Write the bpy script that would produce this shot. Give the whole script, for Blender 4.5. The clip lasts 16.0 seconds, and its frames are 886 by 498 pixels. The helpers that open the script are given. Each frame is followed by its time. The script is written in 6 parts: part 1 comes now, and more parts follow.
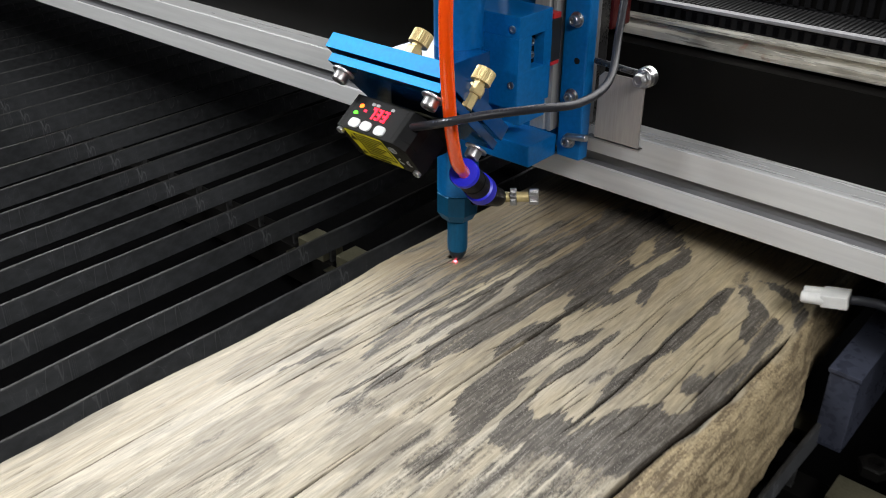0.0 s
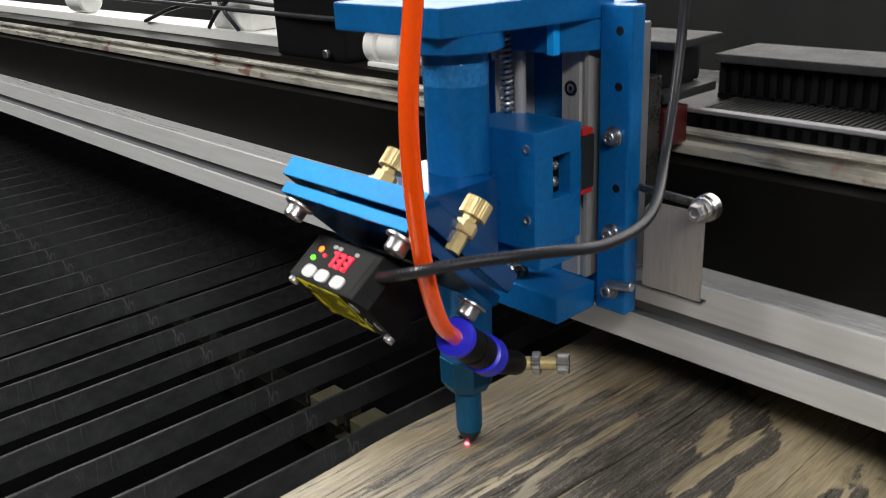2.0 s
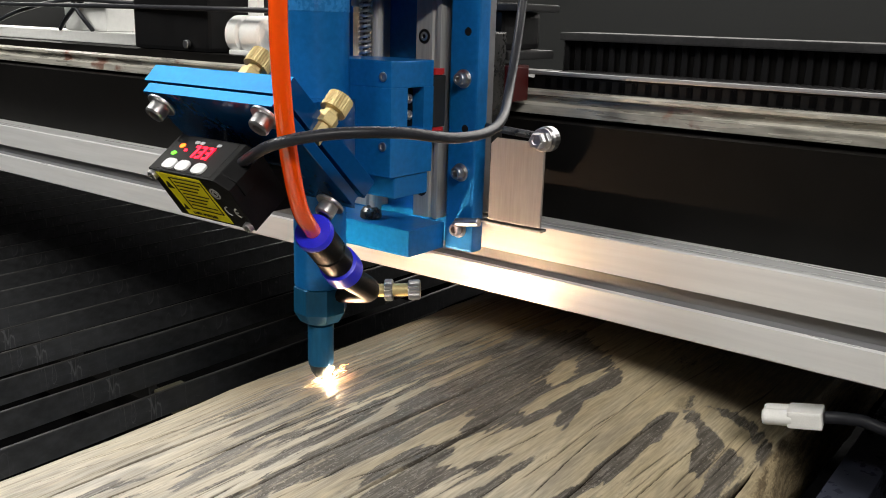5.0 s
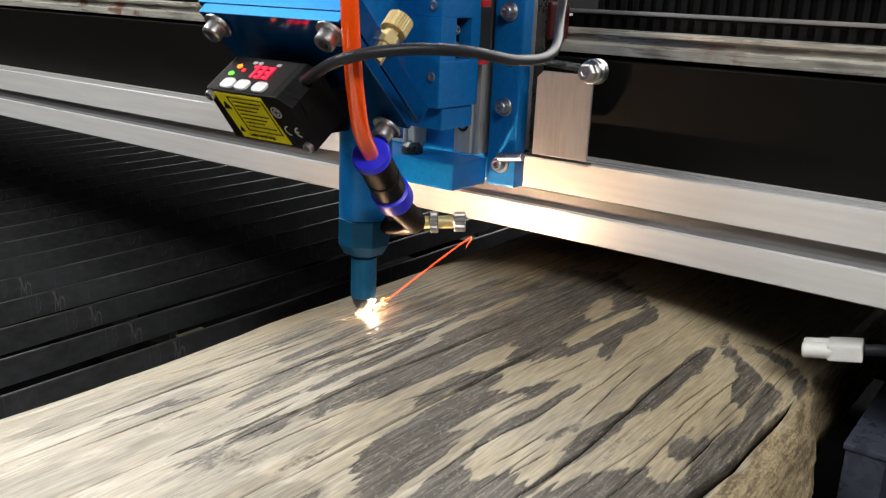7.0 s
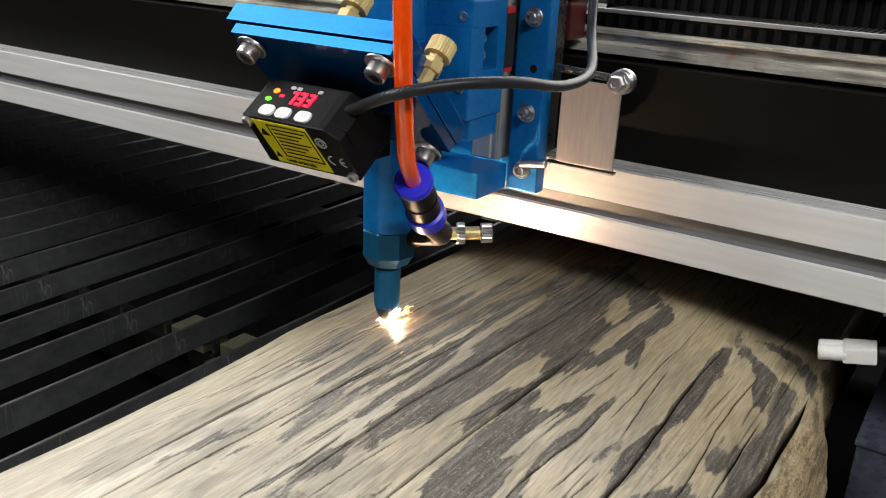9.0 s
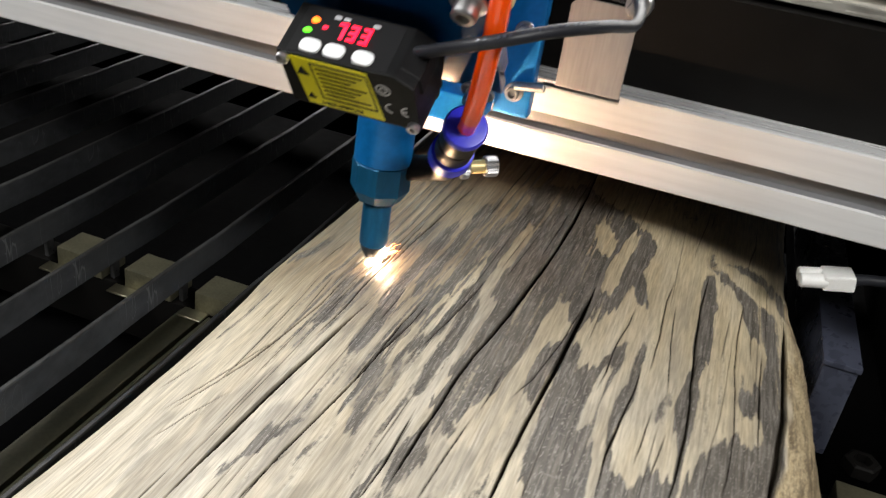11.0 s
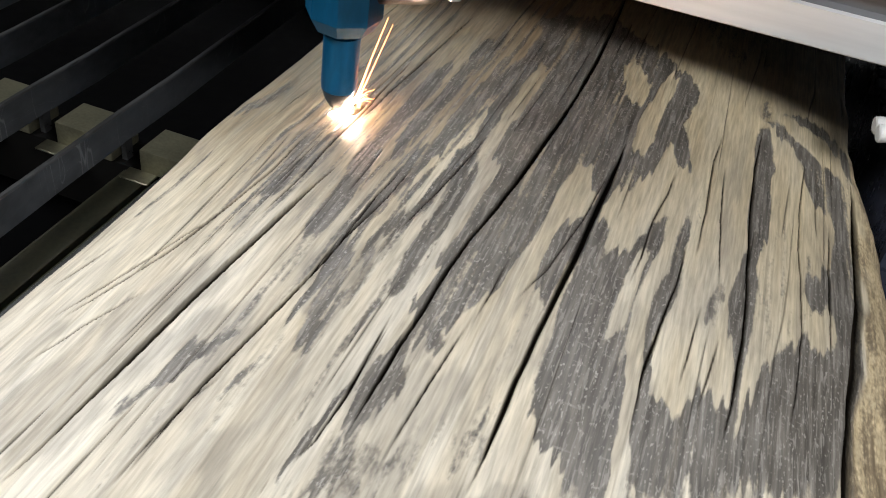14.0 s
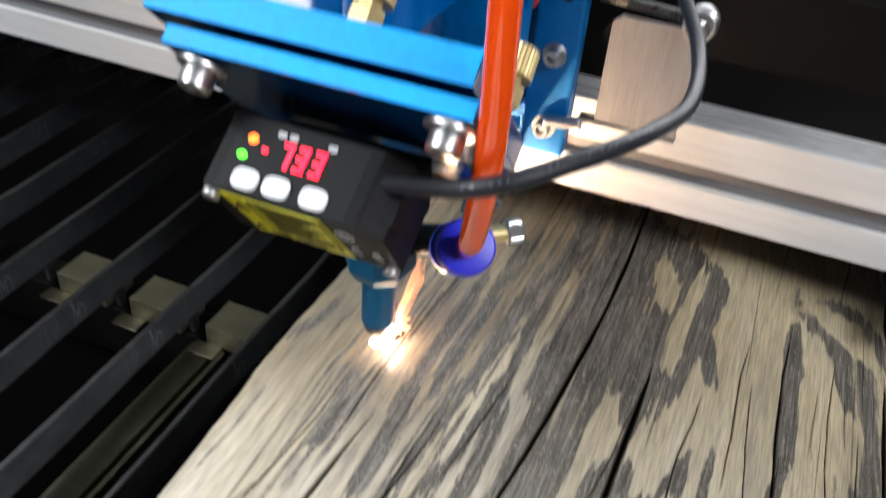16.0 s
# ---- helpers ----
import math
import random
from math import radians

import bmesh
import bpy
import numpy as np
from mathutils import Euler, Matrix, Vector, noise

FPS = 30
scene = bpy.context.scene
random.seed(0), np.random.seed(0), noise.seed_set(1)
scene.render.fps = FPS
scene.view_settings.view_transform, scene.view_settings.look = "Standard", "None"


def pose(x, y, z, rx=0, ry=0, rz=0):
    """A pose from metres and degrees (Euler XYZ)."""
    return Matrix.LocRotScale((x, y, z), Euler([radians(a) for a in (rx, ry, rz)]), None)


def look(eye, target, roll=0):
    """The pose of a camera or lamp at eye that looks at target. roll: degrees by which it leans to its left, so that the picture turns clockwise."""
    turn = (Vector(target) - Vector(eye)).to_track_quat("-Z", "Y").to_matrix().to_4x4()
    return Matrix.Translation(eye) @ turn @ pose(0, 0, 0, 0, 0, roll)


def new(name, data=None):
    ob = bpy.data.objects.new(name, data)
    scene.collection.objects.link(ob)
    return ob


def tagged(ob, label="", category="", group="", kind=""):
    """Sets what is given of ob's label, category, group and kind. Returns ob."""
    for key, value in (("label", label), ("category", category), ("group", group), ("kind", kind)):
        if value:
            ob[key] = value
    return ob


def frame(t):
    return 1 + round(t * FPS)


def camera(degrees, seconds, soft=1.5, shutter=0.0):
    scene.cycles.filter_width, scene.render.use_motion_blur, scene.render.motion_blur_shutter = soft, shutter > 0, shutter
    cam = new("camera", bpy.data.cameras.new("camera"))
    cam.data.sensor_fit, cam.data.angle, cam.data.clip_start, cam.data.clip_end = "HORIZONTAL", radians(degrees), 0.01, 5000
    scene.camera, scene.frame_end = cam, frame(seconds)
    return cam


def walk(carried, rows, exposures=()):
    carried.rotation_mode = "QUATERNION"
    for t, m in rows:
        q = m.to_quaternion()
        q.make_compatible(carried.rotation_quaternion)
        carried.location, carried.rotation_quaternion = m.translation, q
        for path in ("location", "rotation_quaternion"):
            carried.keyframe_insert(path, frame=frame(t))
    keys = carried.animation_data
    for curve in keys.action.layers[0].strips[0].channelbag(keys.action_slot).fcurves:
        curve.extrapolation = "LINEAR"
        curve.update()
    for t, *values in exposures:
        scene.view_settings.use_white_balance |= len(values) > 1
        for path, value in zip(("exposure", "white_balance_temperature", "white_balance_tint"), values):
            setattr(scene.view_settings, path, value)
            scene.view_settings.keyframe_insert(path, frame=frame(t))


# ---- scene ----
cam = camera(53.3, 16.0, soft=1.0, shutter=0.5)
# seconds, place in metres, then yaw, pitch and roll in degrees
PATH = [
    (0.0, 0.3149, -0.3618, 0.2789, 41.63, -29.34, -0.17),
    (0.5, 0.3020, -0.3291, 0.2633, 43.87, -28.03, -1.55),
    (1.0, 0.2800, -0.2962, 0.2586, 46.01, -27.76, -2.55),
    (1.5, 0.2757, -0.2702, 0.2552, 47.12, -23.60, -2.73),
    (2.0, 0.2718, -0.2522, 0.2421, 47.90, -20.68, -2.73),
    (2.5, 0.2743, -0.2817, 0.1988, 47.54, -19.15, -2.05),
    (3.0, 0.2996, -0.3106, 0.1878, 46.75, -16.92, -1.13),
    (3.5, 0.2841, -0.2938, 0.1896, 42.24, -16.60, 0.63),
    (4.0, 0.2902, -0.2858, 0.1818, 39.96, -15.52, 0.67),
    (4.2, 0.2946, -0.2830, 0.1794, 39.26, -15.02, 0.88),
    (6.3, 0.2767, -0.2937, 0.1686, 35.66, -15.05, 2.35),
    (6.5, 0.2786, -0.2954, 0.1653, 36.17, -15.69, 2.22),
    (7.0, 0.2719, -0.3049, 0.1557, 36.15, -16.20, 2.45),
    (7.5, 0.2650, -0.3059, 0.1468, 35.67, -16.65, 2.48),
    (8.0, 0.2654, -0.3078, 0.1484, 34.78, -16.57, 2.79),
    (8.2, 0.2641, -0.3140, 0.1536, 34.69, -16.47, 2.81),
    (10.3, 0.1583, -0.3208, 0.2204, 21.66, -28.13, 5.73),
    (10.5, 0.1496, -0.3183, 0.2205, 19.68, -28.08, 6.53),
    (11.0, 0.1178, -0.3228, 0.1974, 15.19, -28.07, 9.20),
    (11.5, 0.0997, -0.3137, 0.1888, 13.67, -28.34, 11.00),
    (12.0, 0.0982, -0.3172, 0.1872, 12.22, -30.31, 11.49),
    (12.5, 0.1000, -0.3083, 0.1834, 10.96, -31.41, 12.14),
    (13.0, 0.0896, -0.2876, 0.1817, 10.70, -33.07, 12.25),
    (13.5, 0.0944, -0.2701, 0.1658, 11.98, -36.29, 11.26),
    (14.0, 0.1026, -0.2517, 0.1602, 13.28, -37.86, 10.00),
    (14.5, 0.1105, -0.2382, 0.1616, 14.57, -38.86, 9.07),
    (15.0, 0.1123, -0.2279, 0.1652, 15.75, -39.29, 8.00),
    (15.5, 0.1021, -0.2253, 0.1894, 17.31, -38.77, 6.80),
    (16.0, 0.0982, -0.2270, 0.2284, 19.26, -36.26, 5.16),
]
# the film camera's own exposure in stops, and its white balance
EXPOSURES = [(0.0, 0.0, 6700, 10), (0.5, 0.08, 6750, 10), (1.5, 0.02, 6850, 10), (2.0, -0.12, 6950, 10), (2.5, 0.02, 7150, 10), (4.2, 0.02, 7150, 10), (6.3, 0.04, 6950, 10), (8.2, 0.0, 6900, 10), (10.5, 0.10, 6900, 10), (12.0, 0.28, 6750, 10), (13.0, 0.18, 6500, 10), (14.5, 0.18, 6450, 10), (15.0, 0.26, 6430, 10), (15.5, 0.18, 6420, 10), (16.0, 0.20, 6400, 10)]
walk(cam, [(t, pose(x, y, z, 90 + pitch, 0, yaw) @ pose(0, 0, 0, 0, 0, roll)) for t, x, y, z, yaw, pitch, roll in PATH], EXPOSURES)

# ---- world and light ----
world = bpy.data.worlds.new("workshop_world")
scene.world = world
world.use_nodes = True
world.node_tree.nodes["Background"].inputs[0].default_value = (0.80, 0.88, 1.0, 1)
world.node_tree.nodes["Background"].inputs[1].default_value = 0.035


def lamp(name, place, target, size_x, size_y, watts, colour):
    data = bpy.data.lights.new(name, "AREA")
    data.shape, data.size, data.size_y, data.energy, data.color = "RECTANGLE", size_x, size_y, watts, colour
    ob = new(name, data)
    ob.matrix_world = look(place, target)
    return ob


lamp("ceiling_lamp", (-1.25, -1.15, 1.80), (-0.1, 0.0, 0.0), 1.6, 0.25, 55, (0.95, 0.98, 1.0))
lamp("second_ceiling_lamp", (1.90, -1.15, 1.80), (-0.1, 0.0, 0.0), 1.6, 0.25, 52, (0.97, 0.98, 1.0))
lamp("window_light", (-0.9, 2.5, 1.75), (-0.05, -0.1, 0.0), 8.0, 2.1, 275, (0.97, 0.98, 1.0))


# ---- materials ----
def material(name, colour, rough=0.5, metal=0.0, grain=0.0, size=60.0, bump=0.0, bump_size=400.0, stretch=(1, 1, 1), island=0.0, coat=0.0):
    """A principled surface with colour variation at two scales, roughness variation and fine relief."""
    m = bpy.data.materials.new(name)
    m.use_nodes = True
    nt = m.node_tree
    n, l = nt.nodes, nt.links
    b = n["Principled BSDF"]
    b.inputs["Base Color"].default_value = (*colour, 1)
    b.inputs["Roughness"].default_value, b.inputs["Metallic"].default_value = rough, metal
    b.inputs["Coat Weight"].default_value = coat
    co = n.new("ShaderNodeTexCoord")
    mp = n.new("ShaderNodeMapping")
    mp.inputs["Scale"].default_value = stretch
    l.new(co.outputs["Object"], mp.inputs["Vector"])
    if grain:
        big, fine = n.new("ShaderNodeTexNoise"), n.new("ShaderNodeTexNoise")
        big.inputs["Scale"].default_value, fine.inputs["Scale"].default_value = size, size * 9
        big.inputs["Detail"].default_value = fine.inputs["Detail"].default_value = 4
        for x in (big, fine):
            l.new(mp.outputs[0], x.inputs["Vector"])
        add = n.new("ShaderNodeMath")
        add.operation = "ADD"
        l.new(big.outputs[0], add.inputs[0])
        l.new(fine.outputs[0], add.inputs[1])
        rng = n.new("ShaderNodeMapRange")
        rng.inputs[1].default_value, rng.inputs[2].default_value = 0.7, 1.3
        rng.inputs[3].default_value, rng.inputs[4].default_value = 1 - grain, 1 + grain
        l.new(add.outputs[0], rng.inputs[0])
        mul = n.new("ShaderNodeVectorMath")
        mul.operation = "SCALE"
        mul.inputs[0].default_value = colour
        l.new(rng.outputs[0], mul.inputs["Scale"])
        l.new(mul.outputs[0], b.inputs["Base Color"])
        r2 = n.new("ShaderNodeMapRange")
        r2.inputs[1].default_value, r2.inputs[2].default_value = 0.7, 1.3
        r2.inputs[3].default_value, r2.inputs[4].default_value = max(rough - 0.12 * grain * 3, 0.03), min(rough + 0.12 * grain * 3, 1)
        l.new(add.outputs[0], r2.inputs[0])
        l.new(r2.outputs[0], b.inputs["Roughness"])
    if bump:
        tex, bp = n.new("ShaderNodeTexNoise"), n.new("ShaderNodeBump")
        tex.inputs["Scale"].default_value, tex.inputs["Detail"].default_value = bump_size, 5
        bp.inputs["Strength"].default_value, bp.inputs["Distance"].default_value = bump, 0.0006
        l.new(mp.outputs[0], tex.inputs["Vector"])
        l.new(tex.outputs[0], bp.inputs["Height"])
        l.new(bp.outputs[0], b.inputs["Normal"])
    return m


def glowing(name, colour, strength):
    m = bpy.data.materials.new(name)
    m.use_nodes = True
    b = m.node_tree.nodes["Principled BSDF"]
    b.inputs["Base Color"].default_value = (*colour, 1)
    b.inputs["Emission Color"].default_value = (*colour, 1)
    b.inputs["Emission Strength"].default_value = strength
    return m


BLUE = material("blue_anodised", (0.0, 0.155, 0.455), 0.34, 0.30, 0.16, 40, 0.08, 900)
# lit copy of the anodised blue: the lamps' brightness is put into the colour
BLUE_LIT = material("blue_anodised_lit", (0.0, 0.390, 1.0), 0.45, 0.0, 0.12, 50, 0.06, 900)
BLUE_LIT.node_tree.nodes["Principled BSDF"].inputs["Specular IOR Level"].default_value = 0.2
# glossy copy of the same blue, darkened to carry the mount's shade
SHADED_BLUE = material("glossy_shaded_blue", (0.0, 0.050, 0.18), 0.09, 0.1, 0.12, 40, 0.02, 900)
TEAL = material("blue_nozzle", (0.002, 0.100, 0.220), 0.42, 0.45, 0.16, 60, 0.08, 900, (1, 1, 0.3))
TIP_BLUE = material("dark_tip_blue", (0.010, 0.024, 0.036), 0.45, 0.2, 0.4, 200, 0.1, 900)
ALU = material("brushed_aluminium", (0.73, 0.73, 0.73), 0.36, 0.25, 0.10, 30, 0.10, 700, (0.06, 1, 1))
# lighter copy that paints the highlight along the bar's edges and top
ALU_HIGHLIGHT = material("aluminium_highlight", (0.88, 0.88, 0.88), 0.28, 0.5, 0.06, 30, 0.05, 700, (0.06, 1, 1))
# dark aluminium; in the bar's groove it paints the shade
ALU_DARK = material("dark_and_shaded_aluminium", (0.22, 0.22, 0.23), 0.45, 0.4, 0.10, 30, 0.10, 700, (0.06, 1, 1))
ALU_SHEET = material("aluminium_sheet", (0.36, 0.335, 0.315), 0.40, 0.5, 0.12, 30, 0.06, 500, (4, 4, 0.3))
STEEL = material("steel", (0.52, 0.52, 0.53), 0.34, 1.0, 0.15, 60, 0.05, 900)
STEEL_DARK = material("dark_steel", (0.10, 0.10, 0.10), 0.32, 0.8, 0.3, 60, 0.05, 900)
RAIL_GREY = material("ground_rail_steel", (0.40, 0.40, 0.39), 0.38, 0.35, 0.2, 40, 0.08, 600, (4, 4, 0.2))
STEEL_RAIL = material("rail_steel", (0.56, 0.54, 0.48), 0.30, 0.45, 0.45, 9, 0.10, 300, (0.35, 4, 4))
GALVANISED = material("galvanised_steel", (0.18, 0.168, 0.112), 0.40, 0.7, 0.25, 70, 0.1, 500)
OLIVE = material("olive_steel", (0.055, 0.052, 0.032), 0.45, 0.4, 0.3, 50, 0.1, 500)
BRASS = material("brass", (0.62, 0.50, 0.24), 0.40, 0.4, 0.12, 120, 0.15, 900)
BLACK_STEEL = material("black_slat_steel", (0.060, 0.063, 0.067), 0.42, 0.2, 0.35, 18, 0.25, 260, (1, 0.6, 1))
BLACK_STEEL.node_tree.nodes["Principled BSDF"].inputs["Specular IOR Level"].default_value = 0.28
SLAT_EDGE = material("worn_slat_edge", (0.048, 0.048, 0.048), 0.45, 0.4, 0.5, 40, 0.2, 400, (1, 0.4, 1))
BLACK_PANEL = material("black_panel", (0.004, 0.0037, 0.0034), 0.52, 0.0, 0.15, 6, 0.05, 300)
BLACK_PANEL.node_tree.nodes["Principled BSDF"].inputs["Specular IOR Level"].default_value = 0.08
BLACK_PLASTIC = material("black_plastic", (0.0045, 0.0045, 0.005), 0.50, 0.0, 0.2, 90, 0.12, 1600)
BLACK_PLASTIC.node_tree.nodes["Principled BSDF"].inputs["Specular IOR Level"].default_value = 0.14
FITTING = material("black_fitting", (0.004, 0.004, 0.0045), 0.42, 0.0, 0.2, 90)
FITTING.node_tree.nodes["Principled BSDF"].inputs["Specular IOR Level"].default_value = 0.10
NEAR_BLACK = material("near_black", (0.0012, 0.0012, 0.0016), 0.55, 0.0, 0.4, 12, 0.2, 120)
NEAR_BLACK.node_tree.nodes["Principled BSDF"].inputs["Specular IOR Level"].default_value = 0.04
# grey steel tray painted near black to hold the slats' shade
TRAY = material("shaded_tray_steel", (0.0012, 0.0012, 0.0014), 0.9, 0.0, 0.3, 12, 0.1, 200)
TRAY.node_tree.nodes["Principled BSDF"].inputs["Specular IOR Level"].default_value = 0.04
NAVY_STEEL = material("navy_painted_steel", (0.052, 0.058, 0.084), 0.30, 0.1, 0.3, 20, 0.1, 400)
GREY_WALL = material("grey_panel", (0.013, 0.014, 0.014), 0.6, 0.0, 0.2, 8, 0.05, 200)
RUBBER = material("belt_rubber", (0.024, 0.024, 0.025), 0.6, 0.0, 0.3, 60)
RUBBER.node_tree.nodes["Principled BSDF"].inputs["Specular IOR Level"].default_value = 0.1
CABLE = material("black_cable", (0.020, 0.021, 0.026), 0.40, 0.0, 0.2, 200, 0.08, 1500)
CABLE.node_tree.nodes["Principled BSDF"].inputs["Specular IOR Level"].default_value = 0.3
HOSE = material("orange_hose", (1.0, 0.095, 0.005), 0.18, 0.0, 0.05, 60, 0.02, 600, coat=1.0)
hose_ = HOSE.node_tree.nodes["Principled BSDF"].inputs
hose_["Subsurface Weight"].default_value, hose_["Subsurface Scale"].default_value = 0.3, 0.004
hose_["Subsurface Radius"].default_value = (1.0, 0.35, 0.08)
COLLAR = material("blue_plastic", (0.022, 0.026, 0.72), 0.32, 0.0, 0.08, 200, 0.05, 900)
WHITE = material("white_plastic", (0.78, 0.78, 0.76), 0.4, 0.0, 0.06, 200, 0.05, 900)
WHITE_KEY = material("white_button", (0.72, 0.74, 0.76), 0.45, 0.0, 0.05, 300, 0.04, 900)
YELLOW = material("yellow_label", (0.82, 0.75, 0.014), 0.42, 0.0, 0.08, 200, 0.04, 900)
PRINT_BLACK = material("black_print", (0.010, 0.010, 0.011), 0.5, 0.0, 0.1, 300)
PRINT_BLACK.node_tree.nodes["Principled BSDF"].inputs["Specular IOR Level"].default_value = 0.15
PRINT_GREY = material("grey_print", (0.42, 0.43, 0.45), 0.5, 0.0, 0.1, 300)
RED_PLASTIC = material("red_plastic", (0.45, 0.02, 0.02), 0.4, 0.0, 0.1, 100)
RED_DARK = material("dark_red_carriage", (0.060, 0.005, 0.005), 0.45, 0.0, 0.3, 60)
TAPE = material("clear_tape", (0.015, 0.180, 0.46), 0.28, 0.0, 0.25, 60)
LED_RED = glowing("led_red", (1.0, 0.008, 0.035), 3.2)
LED_ORANGE = glowing("led_orange", (1.0, 0.13, 0.01), 4.0)
LED_GREEN = glowing("led_green", (0.08, 0.9, 0.02), 2.2)
FLAME = glowing("flame", (1.0, 0.66, 0.42), 12500.0)
GLARE = glowing("burn_glare", (1.0, 0.66, 0.42), 26.0)
FAINT = glowing("faint_flame", (1.0, 0.62, 0.36), 700.0)
JET = glowing("flame_jet", (1.0, 0.72, 0.50), 300.0)
EMBER = glowing("ember", (1.0, 0.30, 0.10), 6.5)
SPARK_RED = glowing("red_spark", (1.0, 0.10, 0.03), 3.0)
POINTER = glowing("red_pointer", (1.0, 0.06, 0.09), 14.0)


def wood_material():
    """Weathered board: bleached and grey-stained grain by the mesh's weathering, with fibres, stains and cracks."""
    m = bpy.data.materials.new("weathered_wood")
    m.use_nodes = True
    nt = m.node_tree
    n, l = nt.nodes, nt.links
    b = n["Principled BSDF"]
    co = n.new("ShaderNodeTexCoord")

    def tex(scale, stretch, detail=5.0, distort=0.0):
        mp, t = n.new("ShaderNodeMapping"), n.new("ShaderNodeTexNoise")
        mp.inputs["Scale"].default_value = stretch
        t.inputs["Scale"].default_value, t.inputs["Detail"].default_value, t.inputs["Distortion"].default_value = scale, detail, distort
        l.new(co.outputs["Object"], mp.inputs["Vector"])
        l.new(mp.outputs[0], t.inputs["Vector"])
        return t.outputs[0]

    def math_(op, a, c):
        x = n.new("ShaderNodeMath")
        x.operation = op
        for i, v in enumerate((a, c)):
            if isinstance(v, (int, float)):
                x.inputs[i].default_value = v
            else:
                l.new(v, x.inputs[i])
        return x.outputs[0]

    def ramp(v, stops):
        r = n.new("ShaderNodeValToRGB")
        while len(r.color_ramp.elements) < len(stops):
            r.color_ramp.elements.new(0.5)
        for e, (p, c) in zip(r.color_ramp.elements, stops):
            e.position, e.color = p, (*c, 1)
        l.new(v, r.inputs[0])
        return r.outputs[0]

    def mix(fac, a, c, mode="MIX"):
        x = n.new("ShaderNodeMix")
        x.data_type, x.blend_type = "RGBA", mode
        if isinstance(fac, (int, float)):
            x.inputs[0].default_value = fac
        else:
            l.new(fac, x.inputs[0])
        l.new(a, x.inputs[6])
        l.new(c, x.inputs[7])
        return x.outputs[2]

    def attr(name):
        a = n.new("ShaderNodeAttribute")
        a.attribute_name = name
        return a.outputs["Fac"]

    def step(v, lo, hi):
        r = n.new("ShaderNodeMapRange")
        r.interpolation_type = "SMOOTHSTEP"
        r.inputs[1].default_value, r.inputs[2].default_value = lo, hi
        l.new(v, r.inputs[0])
        return r.outputs[0]

    def centred(v, amount):
        return math_("MULTIPLY", math_("SUBTRACT", v, 0.5), amount)

    fibre = tex(520, (1, 0.022, 1), 6)
    blotch = tex(26, (1, 0.35, 1), 4)
    speck = tex(1100, (1, 0.45, 1), 4)
    mask = math_("ADD", attr("weathering"), math_("ADD", centred(fibre, 0.22), math_("ADD", centred(tex(300, (1, 0.22, 1), 6), 0.60), centred(speck, 0.40))))
    stained = step(mask, 0.36, 0.64)
    # bleached wood: broad cream and tan tones, faint growth rings, pale grey film
    light = ramp(tex(150, (1, 0.03, 1), 5, 0.5), [(0.25, (0.42, 0.355, 0.255)), (0.5, (0.505, 0.450, 0.350)), (0.75, (0.62, 0.575, 0.485))])
    # yellower towards the gantry; near end stays whiter, sheen put into the colour
    light = mix(math_("MULTIPLY", attr("warm"), 0.75), light, ramp(tex(180, (1, 0.03, 1), 5, 0.5), [(0.3, (0.40, 0.312, 0.178)), (0.7, (0.55, 0.455, 0.280))]))
    light = mix(math_("MULTIPLY", step(blotch, 0.50, 0.76), 0.6), light, ramp(fibre, [(0.3, (0.37, 0.338, 0.282)), (0.7, (0.47, 0.432, 0.365))]))
    light = mix(math_("MULTIPLY", step(tex(60, (1, 0.16, 1), 5, 0.8), 0.52, 0.74), 0.55), light, ramp(fibre, [(0.3, (0.185, 0.160, 0.125)), (0.7, (0.33, 0.285, 0.215))]))
    # brown wood, deepened to carry the shade of head and gantry
    light = mix(math_("MULTIPLY", attr("tan_shade"), 0.9), light, ramp(tex(200, (1, 0.03, 1), 5, 0.5), [(0.3, (0.150, 0.110, 0.064)), (0.5, (0.220, 0.168, 0.104)), (0.7, (0.310, 0.246, 0.156))]))
    film = step(math_("ADD", attr("film"), math_("ADD", centred(fibre, 0.35), centred(speck, 0.25))), 0.15, 0.95)
    light = mix(math_("MULTIPLY", film, 0.42), light, ramp(fibre, [(0.3, (0.135, 0.118, 0.096)), (0.7, (0.225, 0.200, 0.165))]))
    # stained wood: grey-brown with fine pale scratches
    dark = ramp(tex(700, (1, 0.05, 1), 5), [(0.30, (0.048, 0.042, 0.034)), (0.5, (0.112, 0.100, 0.083)), (0.70, (0.230, 0.209, 0.177))])
    dark = mix(math_("MULTIPLY", blotch, 0.6), dark, ramp(tex(45, (1, 0.2, 1), 4), [(0.35, (0.048, 0.035, 0.024)), (0.7, (0.110, 0.098, 0.082))]))
    scratch = math_("MULTIPLY", step(tex(1250, (1, 0.07, 1), 5), 0.55, 0.63), 0.85)
    dark = mix(scratch, dark, ramp(fibre, [(0.0, (0.19, 0.172, 0.148)), (1.0, (0.25, 0.230, 0.20))]))
    fleck = math_("MULTIPLY", step(tex(1500, (1, 0.4, 1), 3), 0.59, 0.67), 0.75)
    dark = mix(fleck, dark, ramp(fibre, [(0.0, (0.26, 0.24, 0.21)), (1.0, (0.36, 0.34, 0.30))]))
    cross = math_("MULTIPLY", step(tex(640, (0.12, 1, 1), 2), 0.685, 0.71), 0.40)
    dark = mix(cross, dark, ramp(fibre, [(0.0, (0.22, 0.20, 0.175)), (1.0, (0.30, 0.28, 0.25))]))
    colour = mix(stained, light, dark)
